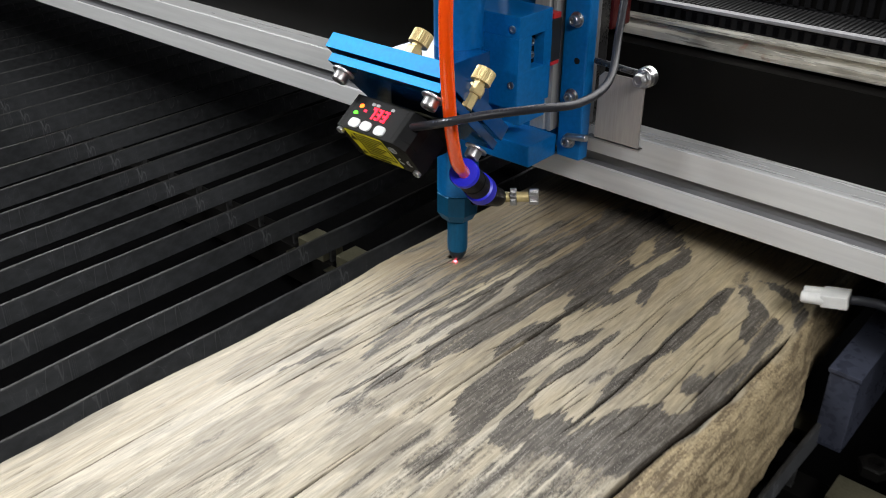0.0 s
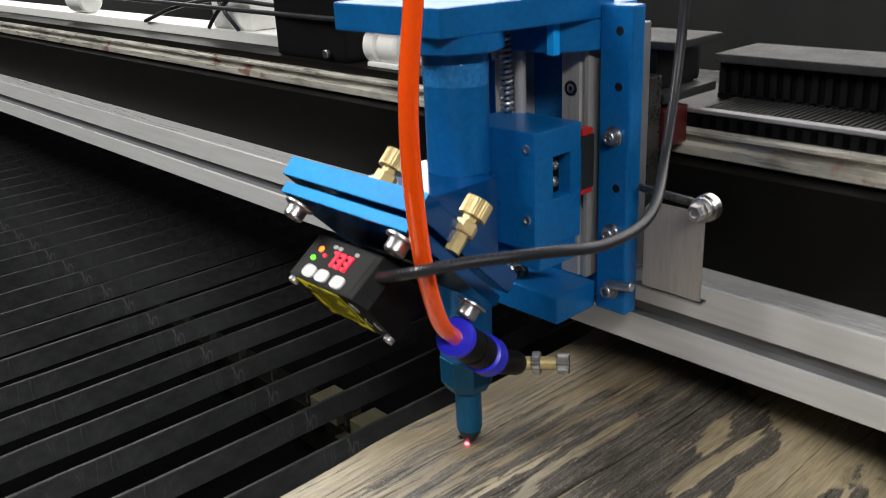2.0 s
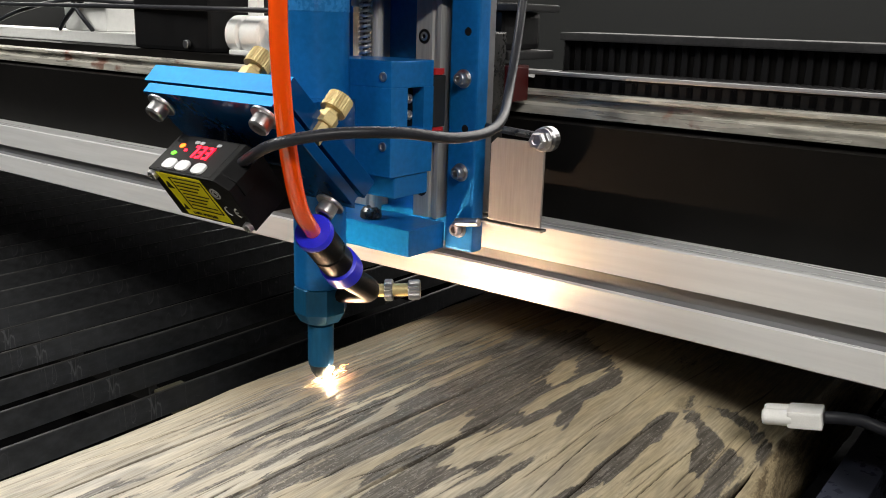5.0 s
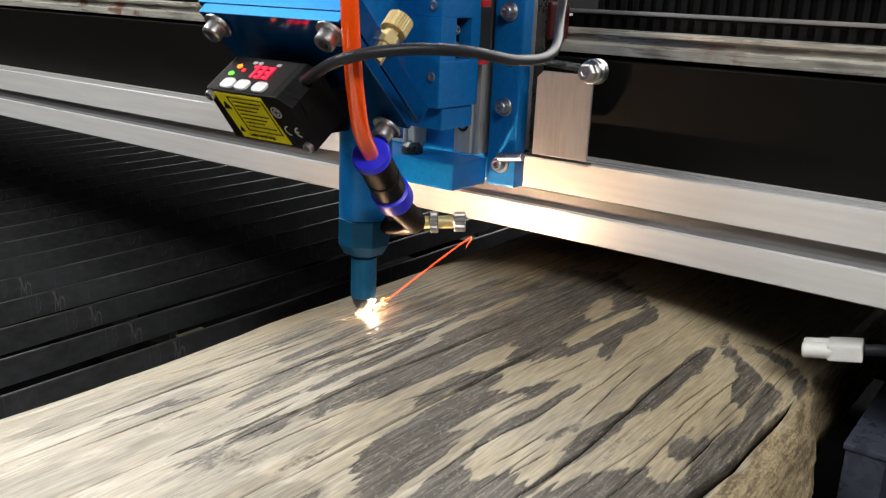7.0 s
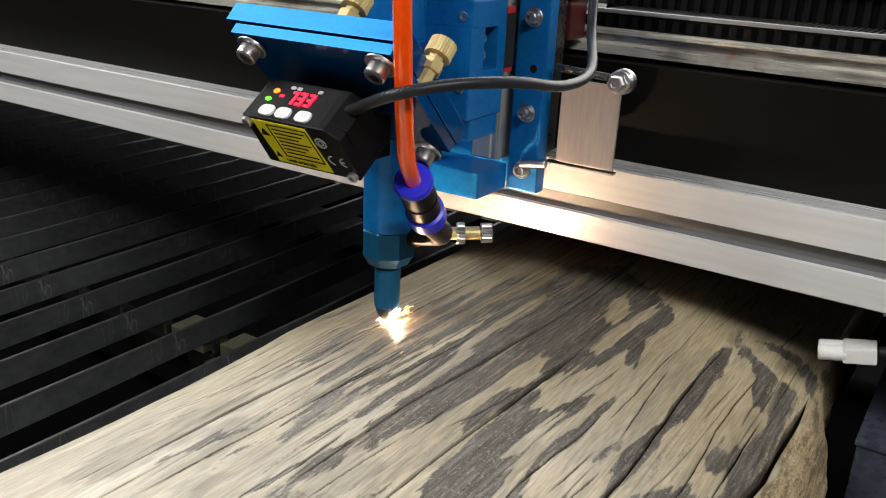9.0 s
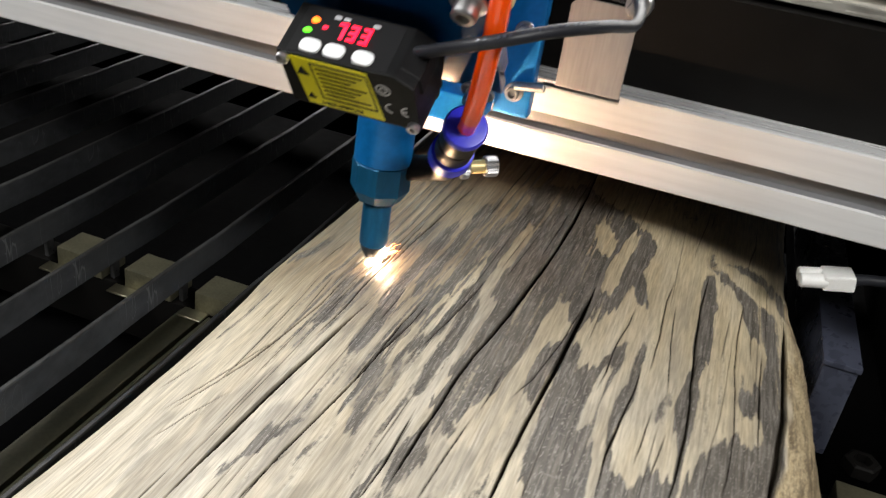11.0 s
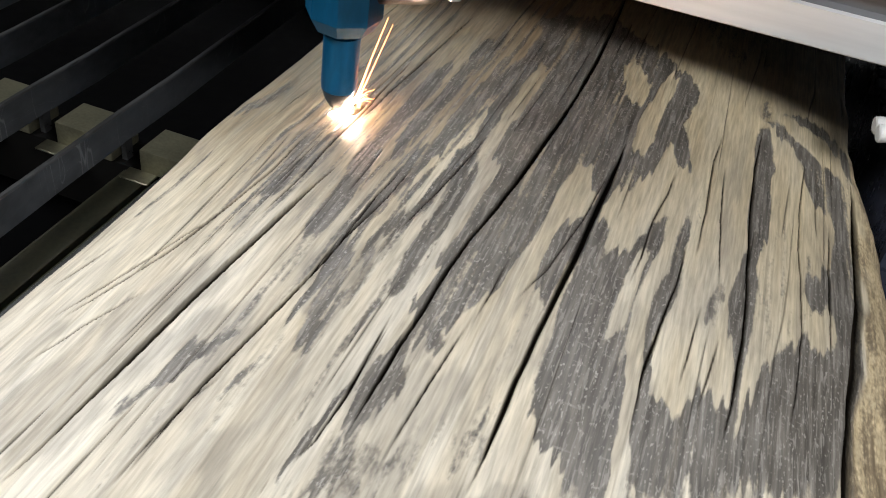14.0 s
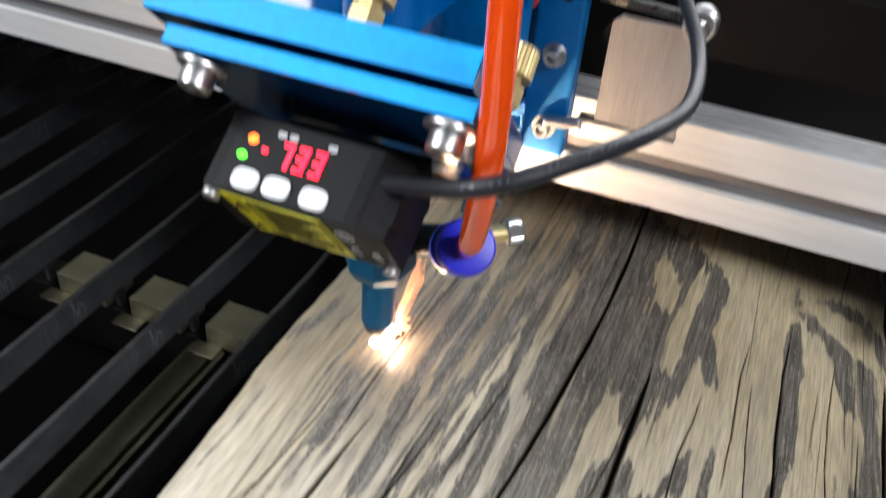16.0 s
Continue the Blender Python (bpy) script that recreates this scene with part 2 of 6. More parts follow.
    colour = mix(math_("MULTIPLY", step(tex(330, (1, 0.012, 1), 5), 0.60, 0.68), 0.36), colour, ramp(fibre, [(0.0, (0.085, 0.065, 0.043)), (1.0, (0.13, 0.10, 0.065))]))
    # bark along the edge: golden crumbs over brown
    crumbs = step(math_("ADD", tex(330, (1, 0.12, 1), 6), centred(speck, 0.5)), 0.34, 0.60)
    bark = mix(crumbs, ramp(fibre, [(0.2, (0.120, 0.088, 0.052)), (0.8, (0.215, 0.162, 0.098))]), ramp(speck, [(0.3, (0.34, 0.260, 0.145)), (0.7, (0.50, 0.405, 0.255))]))
    colour = mix(attr("bark"), colour, bark)
    grit = n.new("ShaderNodeMapRange")
    grit.inputs[1].default_value, grit.inputs[2].default_value, grit.inputs[3].default_value, grit.inputs[4].default_value = 0.32, 0.68, 0.76, 1.24
    l.new(tex(1100, (1, 0.07, 1), 7), grit.inputs[0])
    gritty = n.new("ShaderNodeVectorMath")
    gritty.operation = "SCALE"
    l.new(colour, gritty.inputs[0])
    l.new(grit.outputs[0], gritty.inputs["Scale"])
    colour = gritty.outputs[0]
    colour = mix(attr("crack"), colour, ramp(fibre, [(0.0, (0.012, 0.010, 0.008)), (1.0, (0.03, 0.024, 0.018))]))
    l.new(colour, b.inputs["Base Color"])
    rough = n.new("ShaderNodeMapRange")
    rough.inputs[1].default_value, rough.inputs[2].default_value, rough.inputs[3].default_value, rough.inputs[4].default_value = 0.3, 0.7, 0.36, 0.54
    l.new(tex(300, (1, 0.1, 1), 4), rough.inputs[0])
    l.new(rough.outputs[0], b.inputs["Roughness"])
    l.new(math_("MULTIPLY", math_("SUBTRACT", 1.0, attr("crack")), 0.62), b.inputs["Specular IOR Level"])
    bp = n.new("ShaderNodeBump")
    bp.inputs["Strength"].default_value, bp.inputs["Distance"].default_value = 0.26, 0.0010
    l.new(math_("ADD", math_("MULTIPLY", fibre, 0.8), math_("MULTIPLY", tex(1300, (1, 0.06, 1), 3), 0.4)), bp.inputs["Height"])
    l.new(bp.outputs[0], b.inputs["Normal"])
    return m


WOOD = wood_material()


def scratched(m, colour):
    """Adds fine curved scratches and dusty wipes to a surface."""
    nt = m.node_tree
    n, l = nt.nodes, nt.links
    b = n["Principled BSDF"]
    base = b.inputs["Base Color"].links[0].from_socket
    co, total = n.new("ShaderNodeTexCoord"), None
    for scale, stretch, wide in ((16, (1, 1, 1), 0.0018), (30, (1, 0.5, 2), 0.0015), (24, (1, 3, 0.35), 0.012)):
        mp, tex, sub, dist, near = [n.new("ShaderNode" + k) for k in ("Mapping", "TexNoise", "Math", "Math", "MapRange")]
        mp.inputs["Scale"].default_value = stretch
        mp.inputs["Location"].default_value = (scale, 0.3 * scale, 0)
        tex.inputs["Scale"].default_value, tex.inputs["Detail"].default_value, tex.inputs["Distortion"].default_value = scale, 1.0, 1.5
        sub.operation, sub.inputs[1].default_value = "SUBTRACT", 0.5
        dist.operation = "ABSOLUTE"
        near.inputs[1].default_value, near.inputs[2].default_value, near.inputs[3].default_value, near.inputs[4].default_value = 0.0, wide, 1.0, 0.0
        l.new(co.outputs["Object"], mp.inputs["Vector"])
        l.new(mp.outputs[0], tex.inputs["Vector"])
        l.new(tex.outputs[0], sub.inputs[0])
        l.new(sub.outputs[0], dist.inputs[0])
        l.new(dist.outputs[0], near.inputs[0])
        if total is None:
            total = near.outputs[0]
        else:
            top = n.new("ShaderNodeMath")
            top.operation = "MAXIMUM"
            l.new(total, top.inputs[0])
            l.new(near.outputs[0], top.inputs[1])
            total = top.outputs[0]
    patch, keep, mul, mix = [n.new("ShaderNode" + k) for k in ("TexNoise", "MapRange", "Math", "Mix")]
    patch.inputs["Scale"].default_value = 14
    keep.inputs[1].default_value, keep.inputs[2].default_value, keep.inputs[4].default_value = 0.42, 0.66, 0.85
    mul.operation, mix.data_type = "MULTIPLY", "RGBA"
    l.new(co.outputs["Object"], patch.inputs["Vector"])
    l.new(patch.outputs[0], keep.inputs[0])
    l.new(keep.outputs[0], mul.inputs[0])
    l.new(total, mul.inputs[1])
    l.new(mul.outputs[0], mix.inputs[0])
    l.new(base, mix.inputs[6])
    mix.inputs[7].default_value = (*colour, 1)
    l.new(mix.outputs[2], b.inputs["Base Color"])


scratched(BLACK_STEEL, (0.20, 0.205, 0.215))


def blotched(m, scale, stretch, low, high, colour, amount):
    """Lays irregular patches of another colour over a surface."""
    nt = m.node_tree
    n, l = nt.nodes, nt.links
    b = n["Principled BSDF"]
    base = b.inputs["Base Color"].links[0].from_socket
    co, mp, tex, keep, mix = [n.new("ShaderNode" + k) for k in ("TexCoord", "Mapping", "TexNoise", "MapRange", "Mix")]
    mp.inputs["Scale"].default_value = stretch
    tex.inputs["Scale"].default_value, tex.inputs["Detail"].default_value = scale, 5.0
    keep.inputs[1].default_value, keep.inputs[2].default_value, keep.inputs[4].default_value = low, high, amount
    mix.data_type = "RGBA"
    mix.inputs[7].default_value = (*colour, 1)
    l.new(co.outputs["Object"], mp.inputs["Vector"])
    l.new(mp.outputs[0], tex.inputs["Vector"])
    l.new(tex.outputs[0], keep.inputs[0])
    l.new(keep.outputs[0], mix.inputs[0])
    l.new(base, mix.inputs[6])
    l.new(mix.outputs[2], b.inputs["Base Color"])


blotched(STEEL_RAIL, 16, (1, 2, 2), 0.55, 0.68, (0.10, 0.09, 0.075), 0.8)
blotched(STEEL_RAIL, 40, (1, 1, 1), 0.66, 0.72, (0.26, 0.085, 0.045), 0.8)
blotched(YELLOW, 260, (1, 1, 1), 0.58, 0.74, (0.30, 0.25, 0.02), 0.35)


# ---- shaping tools ----
def part(name, bm, mat, parent=None, label=""):
    me = bpy.data.meshes.new(name)
    bm.to_mesh(me)
    bm.free()
    for m in (mat if isinstance(mat, (list, tuple)) else [mat]):
        me.materials.append(m)
    ob = new(name, me)
    ob.parent = parent
    return tagged(ob, label) if label else ob


def smooth(ob, angle=35):
    me = ob.data
    me.polygons.foreach_set("use_smooth", [True] * len(me.polygons))
    me.set_sharp_from_angle(angle=radians(angle))
    return ob


def empty(name, place=(0, 0, 0)):
    ob = new(name)
    ob.location = place
    return ob


def boxed(x0, x1, y0, y1, z0, z1, bevel=0.0008, seg=2, bm=None, m=None):
    bm = bm or bmesh.new()
    vs = bmesh.ops.create_cube(bm, size=1)["verts"]
    for v in vs:
        v.co = Vector(((x0 + x1) / 2 + v.co.x * (x1 - x0), (y0 + y1) / 2 + v.co.y * (y1 - y0), (z0 + z1) / 2 + v.co.z * (z1 - z0)))
    if bevel:
        es = list({e for v in vs for e in v.link_edges})
        r = bmesh.ops.bevel(bm, geom=es, offset=bevel, segments=seg, affect="EDGES", profile=0.7)
        vs = list({v for f in r["faces"] for v in f.verts} | {v for v in vs if v.is_valid})
    if m is not None:
        for v in vs:
            v.co = m @ v.co
    return bm


def turned(outline, m=None, seg=32, bm=None):
    """A body of revolution about z: rows of (radius, height), closed at both ends."""
    bm = bm or bmesh.new()
    rings = []
    for r, z in outline:
        rings.append([bm.verts.new((r * math.cos(2 * math.pi * i / seg), r * math.sin(2 * math.pi * i / seg), z)) for i in range(seg)])
    for a, b in zip(rings, rings[1:]):
        for i in range(seg):
            bm.faces.new((a[i], a[(i + 1) % seg], b[(i + 1) % seg], b[i]))
    bm.faces.new(rings[0][::-1])
    bm.faces.new(rings[-1])
    if m is not None:
        for ring in rings:
            for v in ring:
                v.co = m @ v.co
    return bm


def along(a, b):
    """The turn and place that bring the z axis onto the way from a to b."""
    a, b = Vector(a), Vector(b)
    return Matrix.Translation(a) @ (b - a).to_track_quat("Z", "Y").to_matrix().to_4x4()


def rod(a, b, r, seg=16, bm=None, bevel=0.15):
    d = (Vector(b) - Vector(a)).length
    e = min(r * bevel, d * 0.3)
    return turned([(r - e, 0), (r, e), (r, d - e), (r - e, d)], along(a, b), seg, bm)


def spline(points, n=60):
    c = [Vector(p) for p in points]
    c = [2 * c[0] - c[1], *c, 2 * c[-1] - c[-2]]
    out = []
    for k in range(n + 1):
        u = k / n * (len(c) - 3) * 0.999999
        i = int(u)
        s = u - i
        p0, p1, p2, p3 = c[i:i + 4]
        out.append(0.5 * (2 * p1 + (p2 - p0) * s + (2 * p0 - 5 * p1 + 4 * p2 - p3) * s * s + (3 * p1 - p0 - 3 * p2 + p3) * s ** 3))
    return out


def swept(points, r, seg=12, n=60, bm=None, radii=None):
    bm = bm or bmesh.new()
    ps = spline(points, n)
    side = Vector((1, 0, 0))
    rings = []
    for k, p in enumerate(ps):
        d = (ps[min(k + 1, n)] - ps[max(k - 1, 0)]).normalized()
        side = (side - d * side.dot(d)).normalized()
        up = d.cross(side)
        q = r if radii is None else r * (radii[0] + (radii[1] - radii[0]) * k / n)
        rings.append([bm.verts.new(p + q * (side * math.cos(2 * math.pi * i / seg) + up * math.sin(2 * math.pi * i / seg))) for i in range(seg)])
    for a, b in zip(rings, rings[1:]):
        for i in range(seg):
            bm.faces.new((a[i], a[(i + 1) % seg], b[(i + 1) % seg], b[i]))
    bm.faces.new(rings[0][::-1])
    bm.faces.new(rings[-1])
    return bm


def prism(outline, depth, m=None, bevel=0.0006, bm=None):
    """An outline of (x, y) points raised by depth along z."""
    bm = bm or bmesh.new()
    lo = [bm.verts.new((x, y, 0)) for x, y in outline]
    hi = [bm.verts.new((x, y, depth)) for x, y in outline]
    n = len(outline)
    fs = [bm.faces.new(lo[::-1]), bm.faces.new(hi)]
    fs += [bm.faces.new((lo[i], lo[(i + 1) % n], hi[(i + 1) % n], hi[i])) for i in range(n)]
    vs = lo + hi
    bmesh.ops.recalc_face_normals(bm, faces=fs)
    if bevel:
        es = list({e for f in fs for e in f.edges})
        r = bmesh.ops.bevel(bm, geom=es, offset=bevel, segments=2, affect="EDGES", profile=0.7)
        vs = list({v for f in r["faces"] for v in f.verts} | {v for v in vs if v.is_valid})
    if m is not None:
        for v in vs:
            v.co = m @ v.co
    return bm


def socket_bolt(place, way, r, parent, h=None, washer=True, name="bolt", hexagon=False):
    """A cap screw with a hollow socket, on a washer; its head points along way."""
    h = h or r * 1.1
    m = along(place, Vector(place) + Vector(way))
    bm = bmesh.new()
    z = 0.0
    if washer:
        turned([(r * 1.45, 0), (r * 1.5, r * 0.06), (r * 1.5, r * 0.22), (r * 1.42, r * 0.28)], m, 24, bm)
        z = r * 0.28
    if hexagon:
        turned([(r * 0.98, z), (r * 1.05, z + h * 0.1), (r * 1.05, z + h * 0.85), (r * 0.9, z + h), (r * 0.5, z + h), (r * 0.45, z + h * 0.9)], m, 6, bm)
    else:
        turned([(r * 0.96, z), (r, z + h * 0.08), (r, z + h * 0.86), (r * 0.88, z + h), (r * 0.55, z + h), (r * 0.52, z + h * 0.97), (r * 0.5, z + h * 0.35)], m, 24, bm)
    return smooth(part(name, bm, STEEL, parent), 30)


# ---- the weathered board ----
BOARD_LEFT, BOARD_RIGHT, BOARD_NEAR, BOARD_FAR, BOARD_DEEP = -0.0405, 0.1885, -0.50, 0.46, -0.0715
# cracks: width, depth, then points (x, y)
CRACKS_A = [
    (0.0019, 0.008, ((0.0705, 0.1794), (0.0722, 0.1250), (0.0725, 0.0846), (0.0712, 0.0502), (0.0696, 0.0180), (0.0678, -0.0097), (0.0656, -0.0344), (0.0632, -0.0535), (0.0619, -0.0699), (0.0615, -0.0864), (0.0608, -0.1032), (0.0605, -0.1197), (0.0606, -0.1331))),
    (0.0022, 0.008, ((0.0951, 0.0310), (0.0946, 0.0059), (0.0934, -0.0206), (0.0926, -0.0430), (0.0916, -0.0633), (0.0908, -0.0789), (0.0902, -0.0973), (0.0900, -0.1118), (0.0898, -0.1238), (0.0893, -0.1369))),
    (0.0018, 0.007, ((0.0139, -0.0311), (0.0108, -0.0526), (0.0086, -0.0734), (0.0068, -0.0912), (0.0055, -0.1082), (0.0047, -0.1222), (0.0042, -0.1349), (0.0038, -0.1466), (0.0033, -0.1596), (0.0020, -0.1710))),
    (0.0009, 0.004, ((0.1449, 0.0931), (0.1428, 0.0559), (0.1428, 0.0148), (0.1433, -0.0129), (0.1448, -0.0434), (0.1437, -0.0731), (0.1424, -0.0888))),
    (0.001, 0.004, ((0.1228, -0.0127), (0.1229, -0.0355), (0.1210, -0.0598), (0.1196, -0.0778), (0.1200, -0.0968))),
]
CRACKS_B = [
    (0.0008, 0.003, ((0.0740, -0.0850), (0.0728, -0.0968), (0.0717, -0.1101), (0.0707, -0.1264), (0.0700, -0.1388))),
    (0.001, 0.003, ((0.0548, -0.0913), (0.0552, -0.1050), (0.0559, -0.1235), (0.0554, -0.1379), (0.0527, -0.1484))),
    (0.0007, 0.003, ((0.0301, -0.0665), (0.0300, -0.0887), (0.0280, -0.1099), (0.0254, -0.1314), (0.0244, -0.1479), (0.0244, -0.1602))),
    (0.0006, 0.003, ((-0.0317, -0.0881), (-0.0339, -0.1016), (-0.0365, -0.1135))),
    (0.0006, 0.003, ((-0.0085, -0.0705), (-0.0135, -0.0848), (-0.0203, -0.1067), (-0.0265, -0.1241))),
]
CRACKS_C = [
    (0.0008, 0.003, ((-0.0041, -0.0162), (-0.0055, -0.0441), (-0.0084, -0.0656), (-0.0124, -0.0893), (-0.0178, -0.1068), (-0.0231, -0.1226))),
    (0.001, 0.004, ((-0.0200, 0.0205), (-0.0219, 0.0070), (-0.0225, -0.0116))),
    (0.0007, 0.003, ((0.0066, 0.0469), (0.0061, 0.0169), (0.0056, -0.0174), (0.0052, -0.0464), (0.0033, -0.0688))),
    (0.0007, 0.003, ((0.0329, -0.0260), (0.0311, -0.0468), (0.0307, -0.0677), (0.0303, -0.0862))),
    (0.0007, 0.003, ((0.1147, 0.0248), (0.1134, 0.0089), (0.1111, -0.0098), (0.1108, -0.0311), (0.1093, -0.0484))),
]
CRACKS_D = [
    (0.0006, 0.003, ((0.1289, 0.0697), (0.1266, 0.0436), (0.1269, 0.0103), (0.1264, -0.0186))),
    (0.0006, 0.003, ((0.1383, -0.0462), (0.1368, -0.0654), (0.1349, -0.0830))),
    (0.0006, 0.003, ((0.1645, 0.0843), (0.1618, 0.0483), (0.1607, 0.0188), (0.1614, -0.0136), (0.1622, -0.0432), (0.1605, -0.0699))),
    (0.0006, 0.003, ((0.0756, -0.0553), (0.0753, -0.0732), (0.0743, -0.0875))),
    (0.0005, 0.002, ((0.1313, -0.0393), (0.1303, -0.0594), (0.1293, -0.0771))),
]
CRACKS_E = [
    (0.0005, 0.002, ((0.1309, 0.0437), (0.1322, 0.0082), (0.1347, -0.0259))),
    (0.0005, 0.002, ((0.0934, 0.0109), (0.0908, -0.0251), (0.0867, -0.0536), (0.0818, -0.0741))),
]
CRACKS_F = [
    (0.0009, 0.003, ((0.0514, 0.0064), (0.0490, -0.0189), (0.0461, -0.0405), (0.0431, -0.0610))),
    (0.0010, 0.003, ((0.0360, -0.0239), (0.0346, -0.0457), (0.0326, -0.0599), (0.0312, -0.0700), (0.0303, -0.0863), (0.0290, -0.1031), (0.0268, -0.1145))),
    (0.0008, 0.003, ((0.0283, -0.1283), (0.0249, -0.1377), (0.0238, -0.1519), (0.0233, -0.1660))),
    (0.0008, 0.003, ((-0.0074, -0.1069), (-0.0150, -0.1237), (-0.0205, -0.1417))),
    (0.0009, 0.003, ((0.0151, 0.1016), (0.0114, 0.0553), (0.0089, 0.0195), (0.0073, -0.0022))),
]
BARK_LINE = ((0.1735, -0.18), (0.1750, -0.10), (0.1782, -0.040), (0.1802, -0.012), (0.1832, 0.009), (0.1862, 0.053), (0.1876, 0.080), (0.1880, 0.100))  # crack along which the bark begins
CRACKS_EDGE = [(0.0024, 0.007, BARK_LINE), (0.0009, 0.004, ((0.1743, 0.0505), (0.1722, 0.0187), (0.1713, -0.0050), (0.1710, -0.031))), (0.0008, 0.003, ((0.002, -0.20), (0.000, -0.30))), (0.0012, 0.005, ((0.088, -0.13), (0.086, -0.24)))]
CRACKS = CRACKS_A + CRACKS_B + CRACKS_C + CRACKS_D + CRACKS_E + CRACKS_F + CRACKS_EDGE
# grey weathered patches and the pale islands in them, one over the other: strength, then the outline (x, y)
LONG_BAND = (0.95, ((0.0426, 0.1156), (0.0576, 0.0615), (0.0579, 0.0356), (0.0566, 0.0172), (0.0562, 0.0060), (0.0567, -0.0041), (0.0597, -0.0078), (0.0609, -0.0162), (0.0607, -0.0298), (0.0613, -0.0479), (0.0586, -0.0642), (0.0604, -0.0701), (0.0604, -0.0768), (0.0605, -0.0799), (0.0575, -0.0834), (0.0595, -0.0874), (0.0618, -0.0885), (0.0614, -0.0960), (0.0596, -0.1051), (0.0568, -0.1133), (0.0580, -0.1222), (0.0617, -0.1336), (0.0632, -0.1217), (0.0657, -0.1190), (0.0659, -0.1159), (0.0650, -0.1123), (0.0637, -0.1047), (0.0641, -0.1015), (0.0670, -0.1023), (0.0694, -0.1003), (0.0709, -0.0970), (0.0684, -0.0933), (0.0702, -0.0902), (0.0710, -0.0867), (0.0729, -0.0821), (0.0762, -0.0666), (0.0790, -0.0449), (0.0800, -0.0310), (0.0811, -0.0158), (0.0825, -0.0038), (0.0835, 0.0035), (0.1196, 0.0330), (0.1166, 0.0457), (0.1121, 0.0622), (0.1143, 0.0762), (0.1169, 0.0925), (0.0977, 0.1140), (0.0710, 0.1351)))
SECOND_BAND = (0.95, ((0.0835, 0.0035), (0.0890, 0.0009), (0.0943, -0.0053), (0.0931, -0.0123), (0.0908, -0.0214), (0.0881, -0.0295), (0.0847, -0.0369), (0.0843, -0.0443), (0.0849, -0.0548), (0.0859, -0.0619), (0.0889, -0.0624), (0.0897, -0.0556), (0.0903, -0.0459), (0.0920, -0.0363), (0.0937, -0.0462), (0.0939, -0.0591), (0.0942, -0.0686), (0.0950, -0.0794), (0.0952, -0.0877), (0.0954, -0.0956), (0.0957, -0.1011), (0.0955, -0.1070), (0.0978, -0.1089), (0.0961, -0.1137), (0.0953, -0.1187), (0.0931, -0.1235), (0.0937, -0.1305), (0.1174, -0.1167), (0.1162, -0.1062), (0.1158, -0.0941), (0.1155, -0.0866), (0.1137, -0.0819), (0.1131, -0.0718), (0.1127, -0.0630), (0.1124, -0.0537), (0.1126, -0.0434), (0.1137, -0.0317), (0.1147, -0.0193), (0.1148, -0.0099), (0.1154, -0.0003), (0.1158, 0.0182), (0.1172, 0.0348)))
NARROW_BAND = (0.9, ((0.1224, 0.0013), (0.1201, -0.0007), (0.1198, -0.0152), (0.1197, -0.0270), (0.1193, -0.0343), (0.1179, -0.0497), (0.1174, -0.0597), (0.1179, -0.0706), (0.1192, -0.0802), (0.1200, -0.0884), (0.1212, -0.0978), (0.1239, -0.1127), (0.1326, -0.1072), (0.1289, -0.0872), (0.1259, -0.0883), (0.1222, -0.0864), (0.1212, -0.0767), (0.1196, -0.0733), (0.1202, -0.0685), (0.1195, -0.0605), (0.1213, -0.0520), (0.1240, -0.0399), (0.1233, -0.0241), (0.1230, -0.0141), (0.1255, -0.0041)))
LOWER_END = (0.95, ((0.1193, -0.0889), (0.1240, -0.0861), (0.1264, -0.0860), (0.1290, -0.0865), (0.1306, -0.0835), (0.1332, -0.0777), (0.1346, -0.0744), (0.1364, -0.0764), (0.1375, -0.0736), (0.1400, -0.0758), (0.1421, -0.0801), (0.1437, -0.0814), (0.1454, -0.0819), (0.1468, -0.0782), (0.1470, -0.0743), (0.1479, -0.0688), (0.1506, -0.0636), (0.1522, -0.0558), (0.1542, -0.0498), (0.1548, -0.0447), (0.1569, -0.0406), (0.1593, -0.0362), (0.1608, -0.0314), (0.1631, -0.0274), (0.1653, -0.0346), (0.1687, -0.0270), (0.1710, -0.0290), (0.1727, -0.0244), (0.1761, -0.0214), (0.1819, -0.0161), (0.1815, -0.0449), (0.1792, -0.0745), (0.1242, -0.1126)))
RIGHT_BAND = (0.76, ((0.1469, 0.0989), (0.1541, 0.1040), (0.1615, 0.0982), (0.1693, 0.0935), (0.1764, 0.0923), (0.1826, 0.0919), (0.1851, 0.0850), (0.1851, 0.0553), (0.1837, 0.0261), (0.1827, -0.0046), (0.1819, -0.0356), (0.1764, -0.0403), (0.1727, -0.0244), (0.1732, -0.0136), (0.1721, -0.0013), (0.1726, 0.0147), (0.1753, 0.0305), (0.1764, 0.0485), (0.1738, 0.0553), (0.1693, 0.0580), (0.1654, 0.0673), (0.1634, 0.0821), (0.1568, 0.0908), (0.1510, 0.0905)))
SPOT = (0.85, ((0.1632, 0.0018), (0.1673, 0.0089), (0.1694, 0.0153), (0.1717, 0.0151), (0.1732, 0.0061), (0.1718, -0.0017), (0.1660, -0.0072), (0.1628, -0.0070)))
